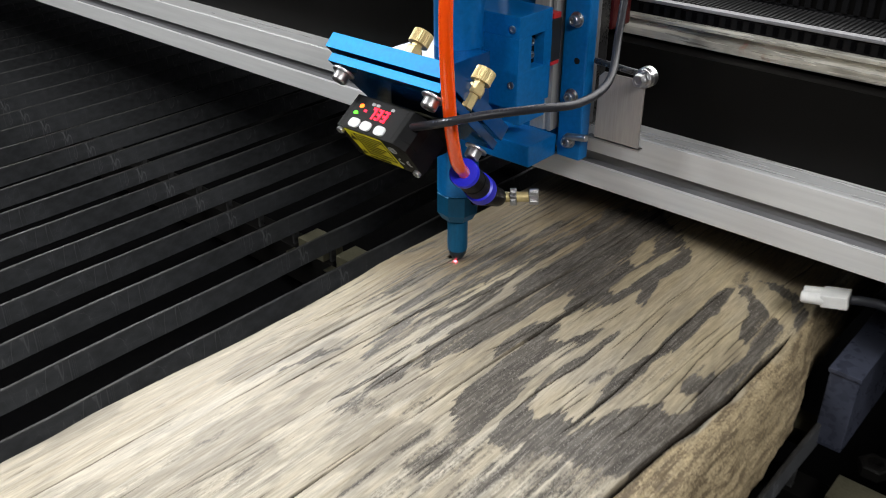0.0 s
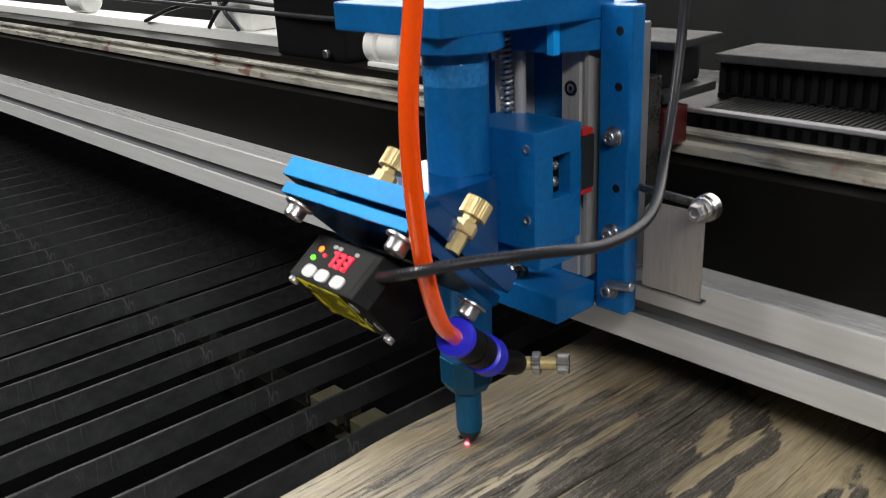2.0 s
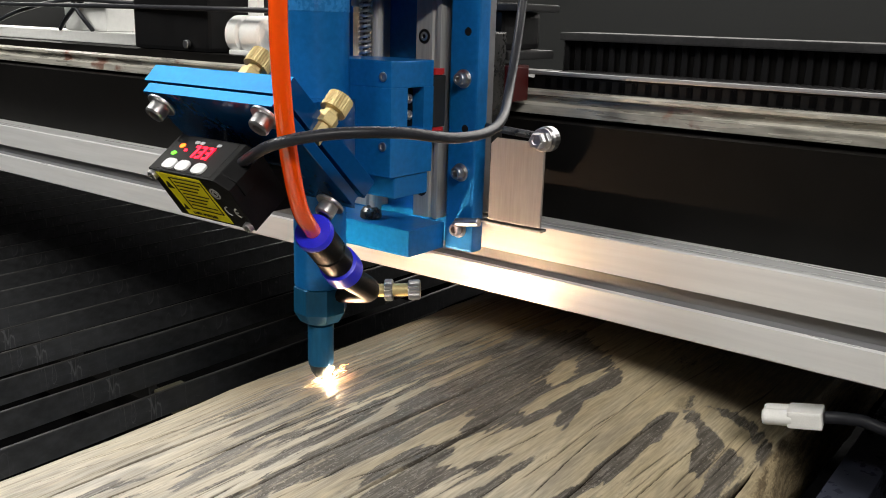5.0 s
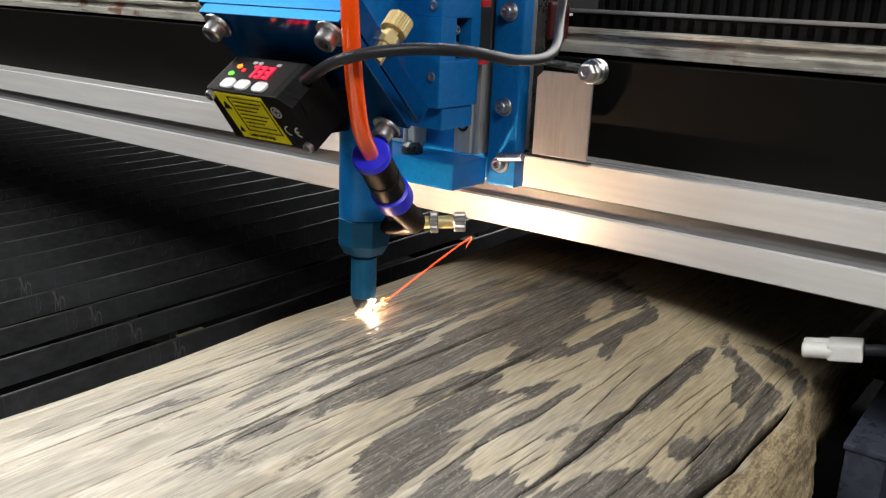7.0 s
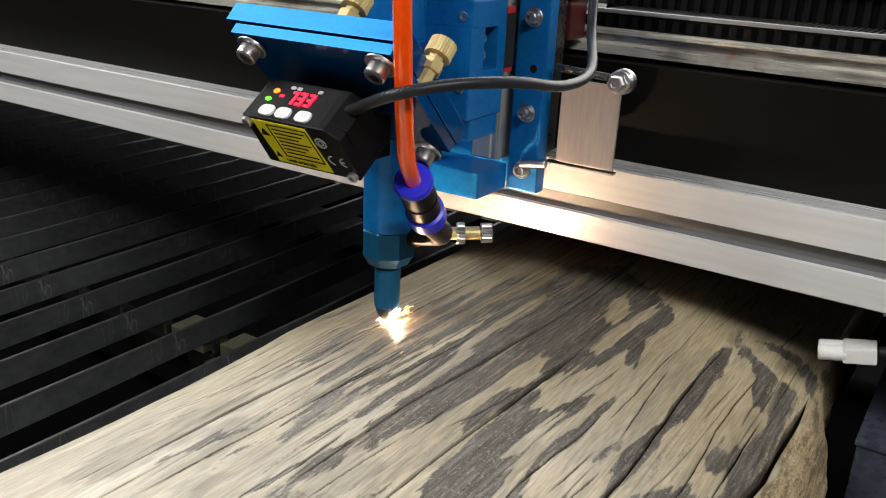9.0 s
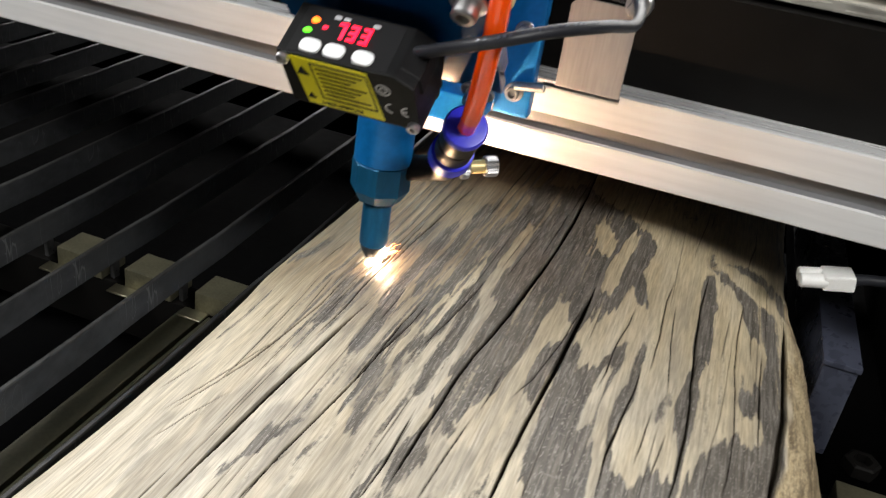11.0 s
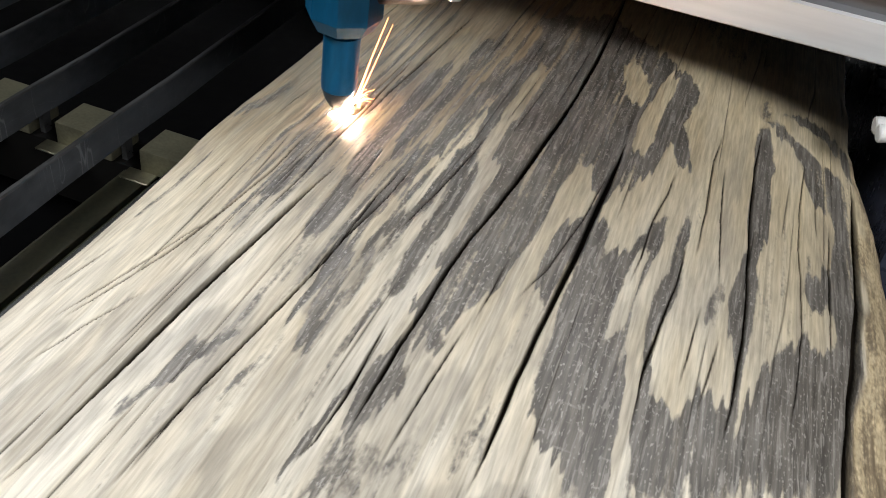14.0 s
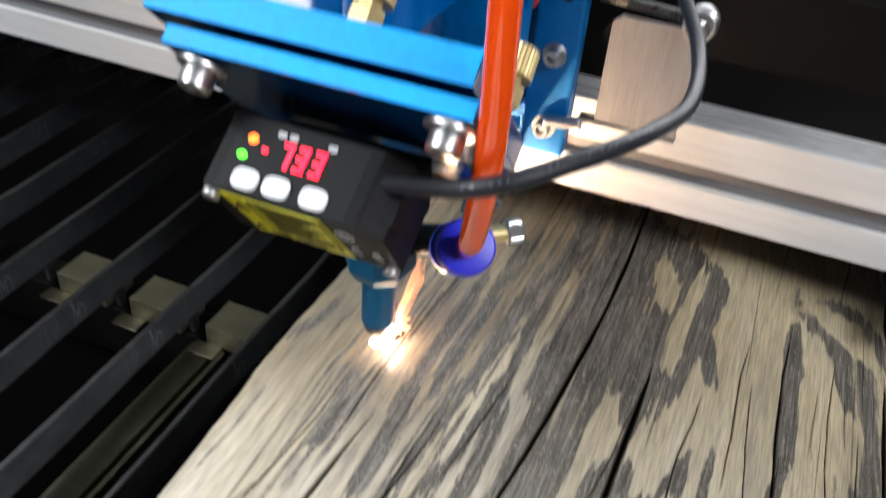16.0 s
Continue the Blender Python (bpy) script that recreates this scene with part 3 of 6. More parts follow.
KNOT_STREAK = (0.92, ((0.1423, 0.0888), (0.1419, 0.0712), (0.1419, 0.0540), (0.1420, 0.0383), (0.1422, 0.0169), (0.1421, 0.0026), (0.1396, -0.0162), (0.1389, -0.0292), (0.1402, -0.0422), (0.1426, -0.0510), (0.1442, -0.0599), (0.1434, -0.0709), (0.1427, -0.0797), (0.1446, -0.0799), (0.1452, -0.0659), (0.1461, -0.0521), (0.1467, -0.0369), (0.1462, -0.0216), (0.1463, -0.0049), (0.1472, 0.0090), (0.1495, 0.0178), (0.1497, 0.0284), (0.1484, 0.0449), (0.1504, 0.0631), (0.1493, 0.0793), (0.1466, 0.0902)))
PALE_BLUR = (0.62, ((0.1324, -0.0337), (0.1342, -0.0258), (0.1365, -0.0216), (0.1368, -0.0349), (0.1361, -0.0460), (0.1322, -0.0466)))
GREY_HAZE = (0.38, ((0.1217, 0.0126), (0.1253, 0.0249), (0.1291, -0.0074), (0.1287, -0.0226), (0.1256, -0.0193)))
ISLAND_NEAR_GANTRY = (0.08, ((0.0841, 0.0930), (0.0912, 0.0930), (0.0957, 0.0840), (0.0959, 0.0679), (0.0929, 0.0604), (0.0886, 0.0676)))
ISLAND_SLIVER = (0.1, ((0.1062, 0.1004), (0.1058, 0.0819), (0.1048, 0.0647), (0.1038, 0.0514), (0.1037, 0.0426), (0.1029, 0.0302), (0.1015, 0.0267), (0.0989, 0.0285), (0.0972, 0.0247), (0.0975, 0.0398), (0.0977, 0.0608), (0.0987, 0.0804), (0.1012, 0.0956)))
ISLAND_MIDDLE = (0.12, ((0.1102, 0.0416), (0.1071, 0.0220), (0.1038, 0.0081), (0.1019, -0.0012), (0.0967, -0.0018), (0.0945, -0.0103), (0.0952, -0.0182), (0.0991, -0.0222), (0.1001, -0.0298), (0.1000, -0.0386), (0.1030, -0.0344), (0.1064, -0.0304), (0.1084, -0.0230), (0.1094, -0.0146), (0.1119, -0.0079), (0.1151, -0.0006), (0.1173, 0.0088), (0.1192, 0.0157), (0.1162, 0.0254), (0.1130, 0.0350)))
ISLAND_ARCH = (0.12, ((0.0822, 0.0011), (0.0863, 0.0018), (0.0907, -0.0021), (0.0916, -0.0123), (0.0898, -0.0209), (0.0875, -0.0293), (0.0848, -0.0305), (0.0868, -0.0198), (0.0873, -0.0114), (0.0853, -0.0095), (0.0839, -0.0224), (0.0832, -0.0328), (0.0832, -0.0388), (0.0801, -0.0399), (0.0807, -0.0283), (0.0810, -0.0142)))
ISLAND_NEEDLE = (0.25, ((0.1102, -0.0293), (0.1101, -0.0386), (0.1105, -0.0514), (0.1108, -0.0644), (0.1094, -0.0694), (0.1083, -0.0688), (0.1086, -0.0564), (0.1086, -0.0411), (0.1092, -0.0295)))
PALE_CORNER = (0.08, ((0.1528, 0.1094), (0.1595, 0.1151), (0.1687, 0.1164), (0.1772, 0.1149), (0.1859, 0.1106), (0.1842, 0.0974), (0.1774, 0.0944), (0.1723, 0.0954), (0.1665, 0.0996), (0.1602, 0.0995), (0.1558, 0.1020)))
RING_BROWN = (0.7, ((0.0316, 0.0726), (0.0287, 0.0565), (0.0261, 0.0449), (0.0271, 0.0304), (0.0266, 0.0134), (0.0247, 0.0012), (0.0246, -0.0127), (0.0303, -0.0129), (0.0312, -0.0042), (0.0313, 0.0125), (0.0315, 0.0308), (0.0330, 0.0486), (0.0370, 0.0752)))
RING_SPECKLED = (0.74, ((0.0200, -0.0228), (0.0193, -0.0361), (0.0178, -0.0456), (0.0174, -0.0542), (0.0179, -0.0641), (0.0201, -0.0713), (0.0247, -0.0638), (0.0255, -0.0557), (0.0249, -0.0472), (0.0240, -0.0348), (0.0229, -0.0248)))
RING_BROAD = (0.92, ((0.0363, -0.0110), (0.0323, -0.0145), (0.0332, -0.0282), (0.0316, -0.0357), (0.0316, -0.0465), (0.0310, -0.0530), (0.0318, -0.0606), (0.0329, -0.0646), (0.0354, -0.0594), (0.0353, -0.0515), (0.0372, -0.0424), (0.0379, -0.0329), (0.0381, -0.0212), (0.0401, -0.0129)))
RING_BROAD_TAIL = (0.87, ((0.0377, -0.0128), (0.0371, 0.0039), (0.0384, 0.0187), (0.0398, 0.0347), (0.0420, 0.0593), (0.0456, 0.0775), (0.0511, 0.1032), (0.0530, 0.0961), (0.0485, 0.0717), (0.0455, 0.0536), (0.0435, 0.0329), (0.0423, 0.0143), (0.0414, 0.0001), (0.0408, -0.0141)))
RING_NEXT = (0.92, ((0.0522, -0.0169), (0.0527, -0.0277), (0.0518, -0.0406), (0.0515, -0.0493), (0.0528, -0.0582), (0.0501, -0.0650), (0.0503, -0.0754), (0.0507, -0.0792), (0.0528, -0.0758), (0.0525, -0.0674), (0.0538, -0.0599), (0.0550, -0.0517), (0.0550, -0.0397), (0.0544, -0.0249), (0.0537, -0.0184)))
RING_NEXT_TAIL = (0.87, ((0.0492, -0.0137), (0.0476, -0.0040), (0.0468, 0.0116), (0.0473, 0.0325), (0.0479, 0.0634), (0.0497, 0.0877), (0.0520, 0.1124), (0.0548, 0.1014), (0.0534, 0.0784), (0.0513, 0.0590), (0.0503, 0.0293), (0.0502, 0.0090), (0.0512, -0.0072), (0.0535, -0.0190)))
RING_THIN = (0.77, ((0.0452, -0.0074), (0.0450, -0.0267), (0.0442, -0.0403), (0.0416, -0.0478), (0.0401, -0.0549), (0.0390, -0.0627), (0.0388, -0.0676), (0.0418, -0.0583), (0.0438, -0.0496), (0.0468, -0.0399), (0.0474, -0.0286), (0.0476, -0.0091)))
RING_LOW = (0.74, ((0.0384, -0.0685), (0.0400, -0.0769), (0.0422, -0.0858), (0.0428, -0.0954), (0.0441, -0.0930), (0.0442, -0.0849), (0.0423, -0.0741), (0.0400, -0.0677)))
RING_LOWER = (0.7, ((0.0345, -0.0738), (0.0351, -0.0841), (0.0361, -0.0963), (0.0371, -0.1075), (0.0386, -0.1169), (0.0413, -0.1127), (0.0402, -0.1033), (0.0400, -0.0931), (0.0386, -0.0842), (0.0370, -0.0762)))
RING_FAINT = (0.52, ((0.0501, -0.0768), (0.0492, -0.0825), (0.0482, -0.0893), (0.0491, -0.0984), (0.0508, -0.0943), (0.0512, -0.0863), (0.0527, -0.0775)))
RING_EDGE = (0.5, ((0.0553, -0.0974), (0.0557, -0.1030), (0.0552, -0.1138), (0.0531, -0.1212), (0.0568, -0.1204), (0.0571, -0.1116), (0.0575, -0.1021), (0.0566, -0.0981)))
SMUDGE = (0.38, ((-0.0043, -0.0072), (-0.0051, -0.0240), (-0.0057, -0.0384), (-0.0047, -0.0524), (-0.0003, -0.0618), (0.0048, -0.0558), (0.0073, -0.0469), (0.0101, -0.0374), (0.0138, -0.0242), (0.0172, -0.0175), (0.0120, -0.0120), (0.0047, -0.0137)))
SOOT = (0.66, ((0.0202, -0.1154), (0.0189, -0.1195), (0.0153, -0.1252), (0.0135, -0.1316), (0.0119, -0.1408), (0.0112, -0.1458), (0.0142, -0.1434), (0.0169, -0.1373), (0.0184, -0.1313), (0.0203, -0.1234)))
FILM_LEFT = (0.38, ((0.0329, -0.1079), (0.0320, -0.1165), (0.0318, -0.1280), (0.0310, -0.1354), (0.0322, -0.1422), (0.0360, -0.1384), (0.0361, -0.1298), (0.0362, -0.1205), (0.0360, -0.1111)))
FILM_LOW = (0.38, ((0.0556, -0.1346), (0.0600, -0.1341), (0.0673, -0.1325), (0.0685, -0.1377), (0.0666, -0.1445), (0.0603, -0.1420), (0.0550, -0.1399)))
FILM_NEXT = (0.43, ((0.0769, -0.1243), (0.0807, -0.1186), (0.0840, -0.1202), (0.0866, -0.1167), (0.0905, -0.1214), (0.0897, -0.1270), (0.0844, -0.1280), (0.0808, -0.1317), (0.0746, -0.1350), (0.0726, -0.1401), (0.0734, -0.1322)))
EDGE_STREAK = (0.55, ((-0.0318, 0.0209), (-0.0351, 0.0101), (-0.0380, -0.0007), (-0.0388, -0.0083), (-0.0330, -0.0050), (-0.0286, 0.0028), (-0.0275, 0.0122)))
OUTER_ARC = (0.8, ((0.1536, 0.1130), (0.1605, 0.1216), (0.1739, 0.1257), (0.1854, 0.1237), (0.1955, 0.1047), (0.1915, 0.0929), (0.1864, 0.1057), (0.1772, 0.1149), (0.1687, 0.1164), (0.1595, 0.1151)))
LOWER_FADE = (0.50, ((0.0990, -0.1000), (0.1780, -0.0700), (0.1790, -0.1200), (0.1740, -0.1450), (0.1450, -0.1500), (0.1200, -0.1600), (0.1000, -0.1500)))
LOWEST_FADE = (0.32, ((0.0960, -0.1400), (0.1760, -0.1300), (0.1760, -0.2000), (0.1400, -0.2250), (0.1000, -0.2100)))
PALE_STRIPE = (0.08, ((0.1151, -0.0230), (0.1175, -0.0209), (0.1167, -0.0506), (0.1179, -0.0697), (0.1195, -0.0863), (0.1206, -0.1050), (0.1210, -0.1185), (0.1183, -0.1202), (0.1174, -0.1071), (0.1154, -0.0891), (0.1139, -0.0726), (0.1129, -0.0534)))
PALE_THIN = (0.15, ((0.1104, -0.0283), (0.1122, -0.0284), (0.1108, -0.0602), (0.1099, -0.0683), (0.1089, -0.0590)))
PALE_FOOT = (0.12, ((0.0926, -0.1124), (0.0922, -0.1225), (0.0924, -0.1355), (0.1074, -0.1268), (0.1078, -0.1201), (0.1015, -0.1170), (0.0969, -0.1126)))
FILM_ARM = (0.50, ((0.0528, -0.1362), (0.0594, -0.1347), (0.0650, -0.1353), (0.0716, -0.1320), (0.0757, -0.1255), (0.0789, -0.1193), (0.0829, -0.1207), (0.0832, -0.1275), (0.0868, -0.1305), (0.0809, -0.1321), (0.0738, -0.1375), (0.0674, -0.1407), (0.0598, -0.1412), (0.0553, -0.1400)))
FILM_FOOT = (0.50, ((0.0527, -0.1477), (0.0583, -0.1435), (0.0685, -0.1433), (0.0717, -0.1463), (0.0539, -0.1548)))
FILM_DROP = (0.50, ((0.0799, -0.1399), (0.0811, -0.1345), (0.0827, -0.1407), (0.0785, -0.1429)))
STAINS = (LOWEST_FADE, LOWER_FADE, LONG_BAND, SECOND_BAND, NARROW_BAND, LOWER_END, RIGHT_BAND, SPOT, KNOT_STREAK, PALE_BLUR, GREY_HAZE, ISLAND_NEAR_GANTRY, ISLAND_SLIVER, ISLAND_MIDDLE, ISLAND_ARCH, ISLAND_NEEDLE, PALE_CORNER, OUTER_ARC, RING_BROWN, RING_SPECKLED, RING_BROAD, RING_BROAD_TAIL, RING_NEXT, RING_NEXT_TAIL, RING_THIN, RING_LOW, RING_LOWER, RING_FAINT, RING_EDGE, SMUDGE, SOOT, FILM_LEFT, FILM_LOW, FILM_NEXT, EDGE_STREAK, PALE_STRIPE, PALE_THIN, PALE_FOOT, FILM_ARM, FILM_FOOT, FILM_DROP)
# brown streaks between the rings: strength, half width, then points (x, y)
STREAKS_A = [
    (0.80, 0.0019, ((0.0519, 0.0999), (0.0499, 0.0565), (0.0491, 0.0207), (0.0488, -0.0098), (0.0513, -0.0271), (0.0524, -0.0437), (0.0521, -0.0623), (0.0519, -0.0790), (0.0526, -0.0888))),
    (0.74, 0.0012, ((0.0423, 0.0940), (0.0388, 0.0557), (0.0376, 0.0239), (0.0367, -0.0037), (0.0370, -0.0271), (0.0365, -0.0450), (0.0348, -0.0619))),
    (0.66, 0.0027, ((0.0212, 0.0532), (0.0205, 0.0236), (0.0190, -0.0005), (0.0185, -0.0236), (0.0202, -0.0451), (0.0216, -0.0642), (0.0206, -0.0708))),
    (0.70, 0.0016, ((0.0290, 0.0806), (0.0276, 0.0342), (0.0269, 0.0005), (0.0279, -0.0276))),
    (0.76, 0.0012, ((0.0344, -0.0392), (0.0329, -0.0533), (0.0315, -0.0663), (0.0327, -0.0801), (0.0328, -0.0956), (0.0329, -0.1097))),
    (0.66, 0.0012, ((0.0414, -0.0734), (0.0425, -0.0837), (0.0419, -0.0965), (0.0413, -0.1082), (0.0419, -0.1186))),
]
STREAKS_B = [
    (0.62, 0.0013, ((0.0518, -0.0868), (0.0500, -0.0973), (0.0491, -0.1090), (0.0490, -0.1213), (0.0493, -0.1306), (0.0489, -0.1379))),
    (0.68, 0.0008, ((0.0448, -0.0376), (0.0440, -0.0544), (0.0422, -0.0673), (0.0417, -0.0760))),
    (0.78, 0.0012, ((0.0233, -0.1146), (0.0197, -0.1214), (0.0179, -0.1283), (0.0174, -0.1344), (0.0123, -0.1400))),
    (0.50, 0.0047, ((0.0047, -0.0282), (0.0026, -0.0439), (-0.0026, -0.0592))),
    (0.62, 0.0018, ((-0.0288, 0.0206), (-0.0351, -0.0045))),
    (0.52, 0.0013, ((-0.0330, -0.0309), (-0.0329, -0.0577), (-0.0349, -0.0781))),
    (0.45, 0.0014, ((0.0329, -0.1183), (0.0306, -0.1274), (0.0303, -0.1389))),
]
STREAKS_C = [
    (0.74, 0.0007, ((0.0565, -0.1157), (0.0550, -0.1280), (0.0543, -0.1406), (0.0530, -0.1507))),
    (0.66, 0.0011, ((0.0480, 0.0909), (0.0467, 0.0439), (0.0462, 0.0100))),
    (0.66, 0.0011, ((0.0337, 0.0893), (0.0309, 0.0517), (0.0294, 0.0106), (0.0289, -0.0154))),
    (0.60, 0.0016, ((0.0130, 0.0502), (0.0100, 0.0224), (0.0091, -0.0017))),
]
WIDER = [  # further patches: middle x and y, half length, half width
    (0.060, -0.21, 0.05, 0.008), (0.030, -0.22, 0.06, 0.005), (0.14, -0.21, 0.05, 0.012), (0.112, -0.20, 0.06, 0.009), (0.165, -0.19, 0.04, 0.006), (0.085, -0.30, 0.05, 0.010),
    (0.010, -0.30, 0.06, 0.006), (0.12, -0.34, 0.05, 0.014), (0.050, -0.36, 0.06, 0.010), (0.13, 0.17, 0.05, 0.03), (0.06, 0.17, 0.05, 0.012), (0.02, 0.16, 0.05, 0.004),
]


def value_noise(x, y, fx, fy, seed):
    """Smooth noise between 0 and 1 for arrays x and y, with fx and fy waves a metre."""
    rng = np.random.default_rng(seed)
    u, v = (x + 1.0) * fx, (y + 1.0) * fy
    i, j = np.floor(u).astype(int), np.floor(v).astype(int)
    table = rng.random((512, 512))
    a, b = u - i, v - j
    a, b = a * a * (3 - 2 * a), b * b * (3 - 2 * b)
    i, j = i % 511, j % 511
    return (table[i, j] * (1 - a) + table[i + 1, j] * a) * (1 - b) + (table[i, j + 1] * (1 - a) + table[i + 1, j + 1] * a) * b


def inside(px, py, outline):
    """The distance in metres from the points to the outline, positive inside; across the grain counts four times."""
    pts = [(x * 4, y) for x, y in outline]
    far, odd = np.full(px.shape, 1.0), np.zeros(px.shape, bool)
    px = px * 4
    for (x0, y0), (x1, y1) in zip(pts, pts[1:] + pts[:1]):
        dx, dy = x1 - x0, y1 - y0
        k = np.clip(((px - x0) * dx + (py - y0) * dy) / (dx * dx + dy * dy + 1e-12), 0, 1)
        far = np.minimum(far, np.hypot(px - x0 - k * dx, py - y0 - k * dy))
        if y0 != y1:
            odd ^= ((y0 > py) != (y1 > py)) & (px < x0 + (py - y0) * dx / dy)
    return np.where(odd, far, -far)


def board_height(x):
    return 0.009 - 1.64 * (x - 0.06) ** 2


def build_board():
    nx, ny = 760, 430
    xs = np.linspace(BOARD_LEFT, BOARD_RIGHT, nx)
    top = np.stack([xs, board_height(xs)], 1)
    zr, zl = top[-1, 1], top[0, 1]
    s = np.linspace(0, 1, 26)[1:-1]
    right = np.stack([np.full(24, BOARD_RIGHT), zr + (BOARD_DEEP - zr) * s], 1)
    bulge = np.zeros(nx + 56)
    bulge[nx:nx + 24] = 0.0175 * np.minimum(1, s / 0.6) ** 0.45 - 0.002 * np.clip((s - 0.6) / 0.4, 0, 1)
    left = np.stack([BOARD_LEFT - 0.004 * np.sin(np.pi * s[::-1] ** 0.6), zl + (BOARD_DEEP - zl) * s[::-1]], 1)
    low = np.stack([np.linspace(BOARD_RIGHT, BOARD_LEFT, 8), np.full(8, BOARD_DEEP)], 1)
    loop = np.concatenate([top, right, low, left])
    m = len(loop)
    ys = np.concatenate([np.linspace(BOARD_NEAR, -0.2, 60, endpoint=False), np.linspace(-0.2, 0.14, 300, endpoint=False), np.linspace(0.14, BOARD_FAR, ny - 360)])
    X = np.repeat(loop[None, :, 0], ny, 0)
    Z = np.repeat(loop[None, :, 1], ny, 0)
    Y = np.repeat(ys[:, None], m, 1)
    side = np.zeros(m)
    side[nx:nx + 24], side[-24:] = 1, 1
    is_top = np.zeros(m)
    is_top[:nx] = 1
    # ragged edges and uneven sides
    wob = (value_noise(X * 0 + 0.1, Y, 1, 9, 3) - 0.5) * 0.006 + (value_noise(X * 0 + 0.4, Y, 1, 45, 4) - 0.5) * 0.0022
    edge = np.clip((X - 0.10) / 0.09, 0, 1) - np.clip((0.02 - X) / 0.056, 0, 1)
    X2 = X + wob * edge - 0.036 * np.clip(Y - 0.045, -0.16, 0.06) * np.clip((X - 0.10) / 0.09, 0, 1) ** 2
    rough = (value_noise(Y, Z, 40, 300, 5) - 0.5) * 0.0022 + (value_noise(Y, Z, 160, 600, 6) - 0.5) * 0.0014
    near_ = np.clip((0.150 - Y) / 0.090, 0, 1)
    X2 += bulge[None] * (0.22 + 0.78 * near_ * near_ * (3 - 2 * near_))
    X2 += rough * side[None] * np.where(X > 0.1, 1.0, 0.5)
    # relief of the top: low swells, raised grain, cracks
    lift = (value_noise(X, Y, 14, 5, 7) - 0.5) * 0.003 + (value_noise(X, Y, 160, 7, 8) - 0.5) * 0.0005 + (value_noise(X, Y, 420, 14, 9) - 0.5) * 0.00025
    lift *= 1 - np.exp(-((X - 0.002) / 0.022) ** 4 - (Y / 0.014) ** 4)
    crack = np.zeros_like(X)
    for k, (wide, deep, pts) in enumerate(CRACKS):
        pts = sorted(pts, key=lambda p: p[1])
        py, px = [p[1] for p in pts], [p[0] for p in pts]
        cx = np.interp(ys, py, px) + (value_noise(ys * 0 + 0.3, ys, 1, 22, 20 + k) - 0.5) * 0.0005 + (value_noise(ys * 0 + 0.3, ys, 1, 110, 60 + k) - 0.5) * 0.0003
        taper = np.clip(np.minimum(ys - py[0], py[-1] - ys) / 0.03, 0, 1) * (0.45 + 0.9 * value_noise(ys * 0 + 0.6, ys, 1, 40, 90 + k))
        w = np.maximum(0.58 * wide * taper[:, None], 0.0003)
        crack = np.maximum(crack, np.clip(1.7 - 1.4 * np.abs(X - cx[:, None]) / w, 0, 1) * np.clip(taper[:, None] * 3, 0, 1))
        lift -= 0.40 * deep * np.clip(2.4 - 2.4 * np.abs(X - cx[:, None]) / w, 0, 1) * np.clip(taper[:, None] * 1.5, 0, 1)
    # charred pit burnt under the nozzle
    pit = np.hypot((X - 0.0004 - 0.18 * (Y - 0.0045)) / 0.0056, (Y - 0.0045) / 0.0046) + 0.9 * (value_noise(X, Y, 520, 330, 71) - 0.5)
    crack = np.maximum(crack, np.clip((1.08 - pit) / 0.22, 0, 1))
    lift -= 0.0016 * np.clip((1.0 - pit) / 0.4, 0, 1)
    # short checks along the grain
    rng = np.random.default_rng(11)
    for _ in range(75):
        x0, y0, long_, w = rng.uniform(-0.03, 0.19), rng.uniform(-0.42, 0.2), rng.uniform(0.006, 0.035), rng.uniform(0.00022, 0.0004)
        lean = rng.normal(0.03, 0.03)
        t = np.clip(1 - np.abs(Y - y0) / long_, 0, 1)
        hit_ = np.clip(1.2 - np.abs(X - x0 - lean * (Y - y0)) / (w * (0.4 + t)), 0, 1) * np.clip(t * 3, 0, 1)
        crack = np.maximum(crack, hit_ * 0.85)
        lift -= hit_ * 0.0004
    # long thin splits that follow the grain
    for k in range(26):
        x0, y0, long_, w = rng.uniform(-0.035, 0.185), rng.uniform(-0.42, 0.2), rng.uniform(0.030, 0.09), rng.uniform(0.00014, 0.00026)
        lean, seed = rng.normal(0.035, 0.02), int(rng.integers(1000))
        t = np.clip(1 - np.abs(Y - y0) / long_, 0, 1)
        bend = (value_noise(Y * 0 + 0.2, Y, 1, 28, seed) - 0.5) * 0.0012
        hit_ = np.clip(1.2 - np.abs(X - x0 - bend - lean * (Y - y0)) / (w * (0.5 + t)), 0, 1) * np.clip(t * 4, 0, 1)
        crack = np.maximum(crack, hit_ * 0.7)
        lift -= hit_ * 0.0004
    # weathering
    warp = (value_noise(X, Y, 30, 22, 31) - 0.5) * 0.010 + (value_noise(X, Y, 120, 60, 32) - 0.5) * 0.004
    streaks = value_noise(X + 0.4 * warp, Y, 150, 5, 33)
    field = 0.14 + 0.34 * (streaks - 0.5) + 0.30 * (value_noise(X + warp, Y, 30, 9, 34) - 0.5)
    hair = 0.6 * value_noise(X + 0.15 * warp, Y, 420, 11, 81) + 0.4 * value_noise(X, Y, 900, 26, 82)
    fray = (value_noise(X, Y * 0, 900, 1, 35) - 0.5) * 0.008 + (value_noise(X, Y, 380, 30, 37) - 0.5) * 0.006
    fray *= 1 - 0.85 * np.exp(-((X - 0.160) / 0.030) ** 2 - ((Y - 0.105) / 0.030) ** 2)
    edge_ = (value_noise(X, Y, 260, 40, 38) - 0.5) * 0.0016 + (value_noise(X, Y, 700, 130, 39) - 0.5) * 0.0012
    XS, YS = X + edge_, Y + fray
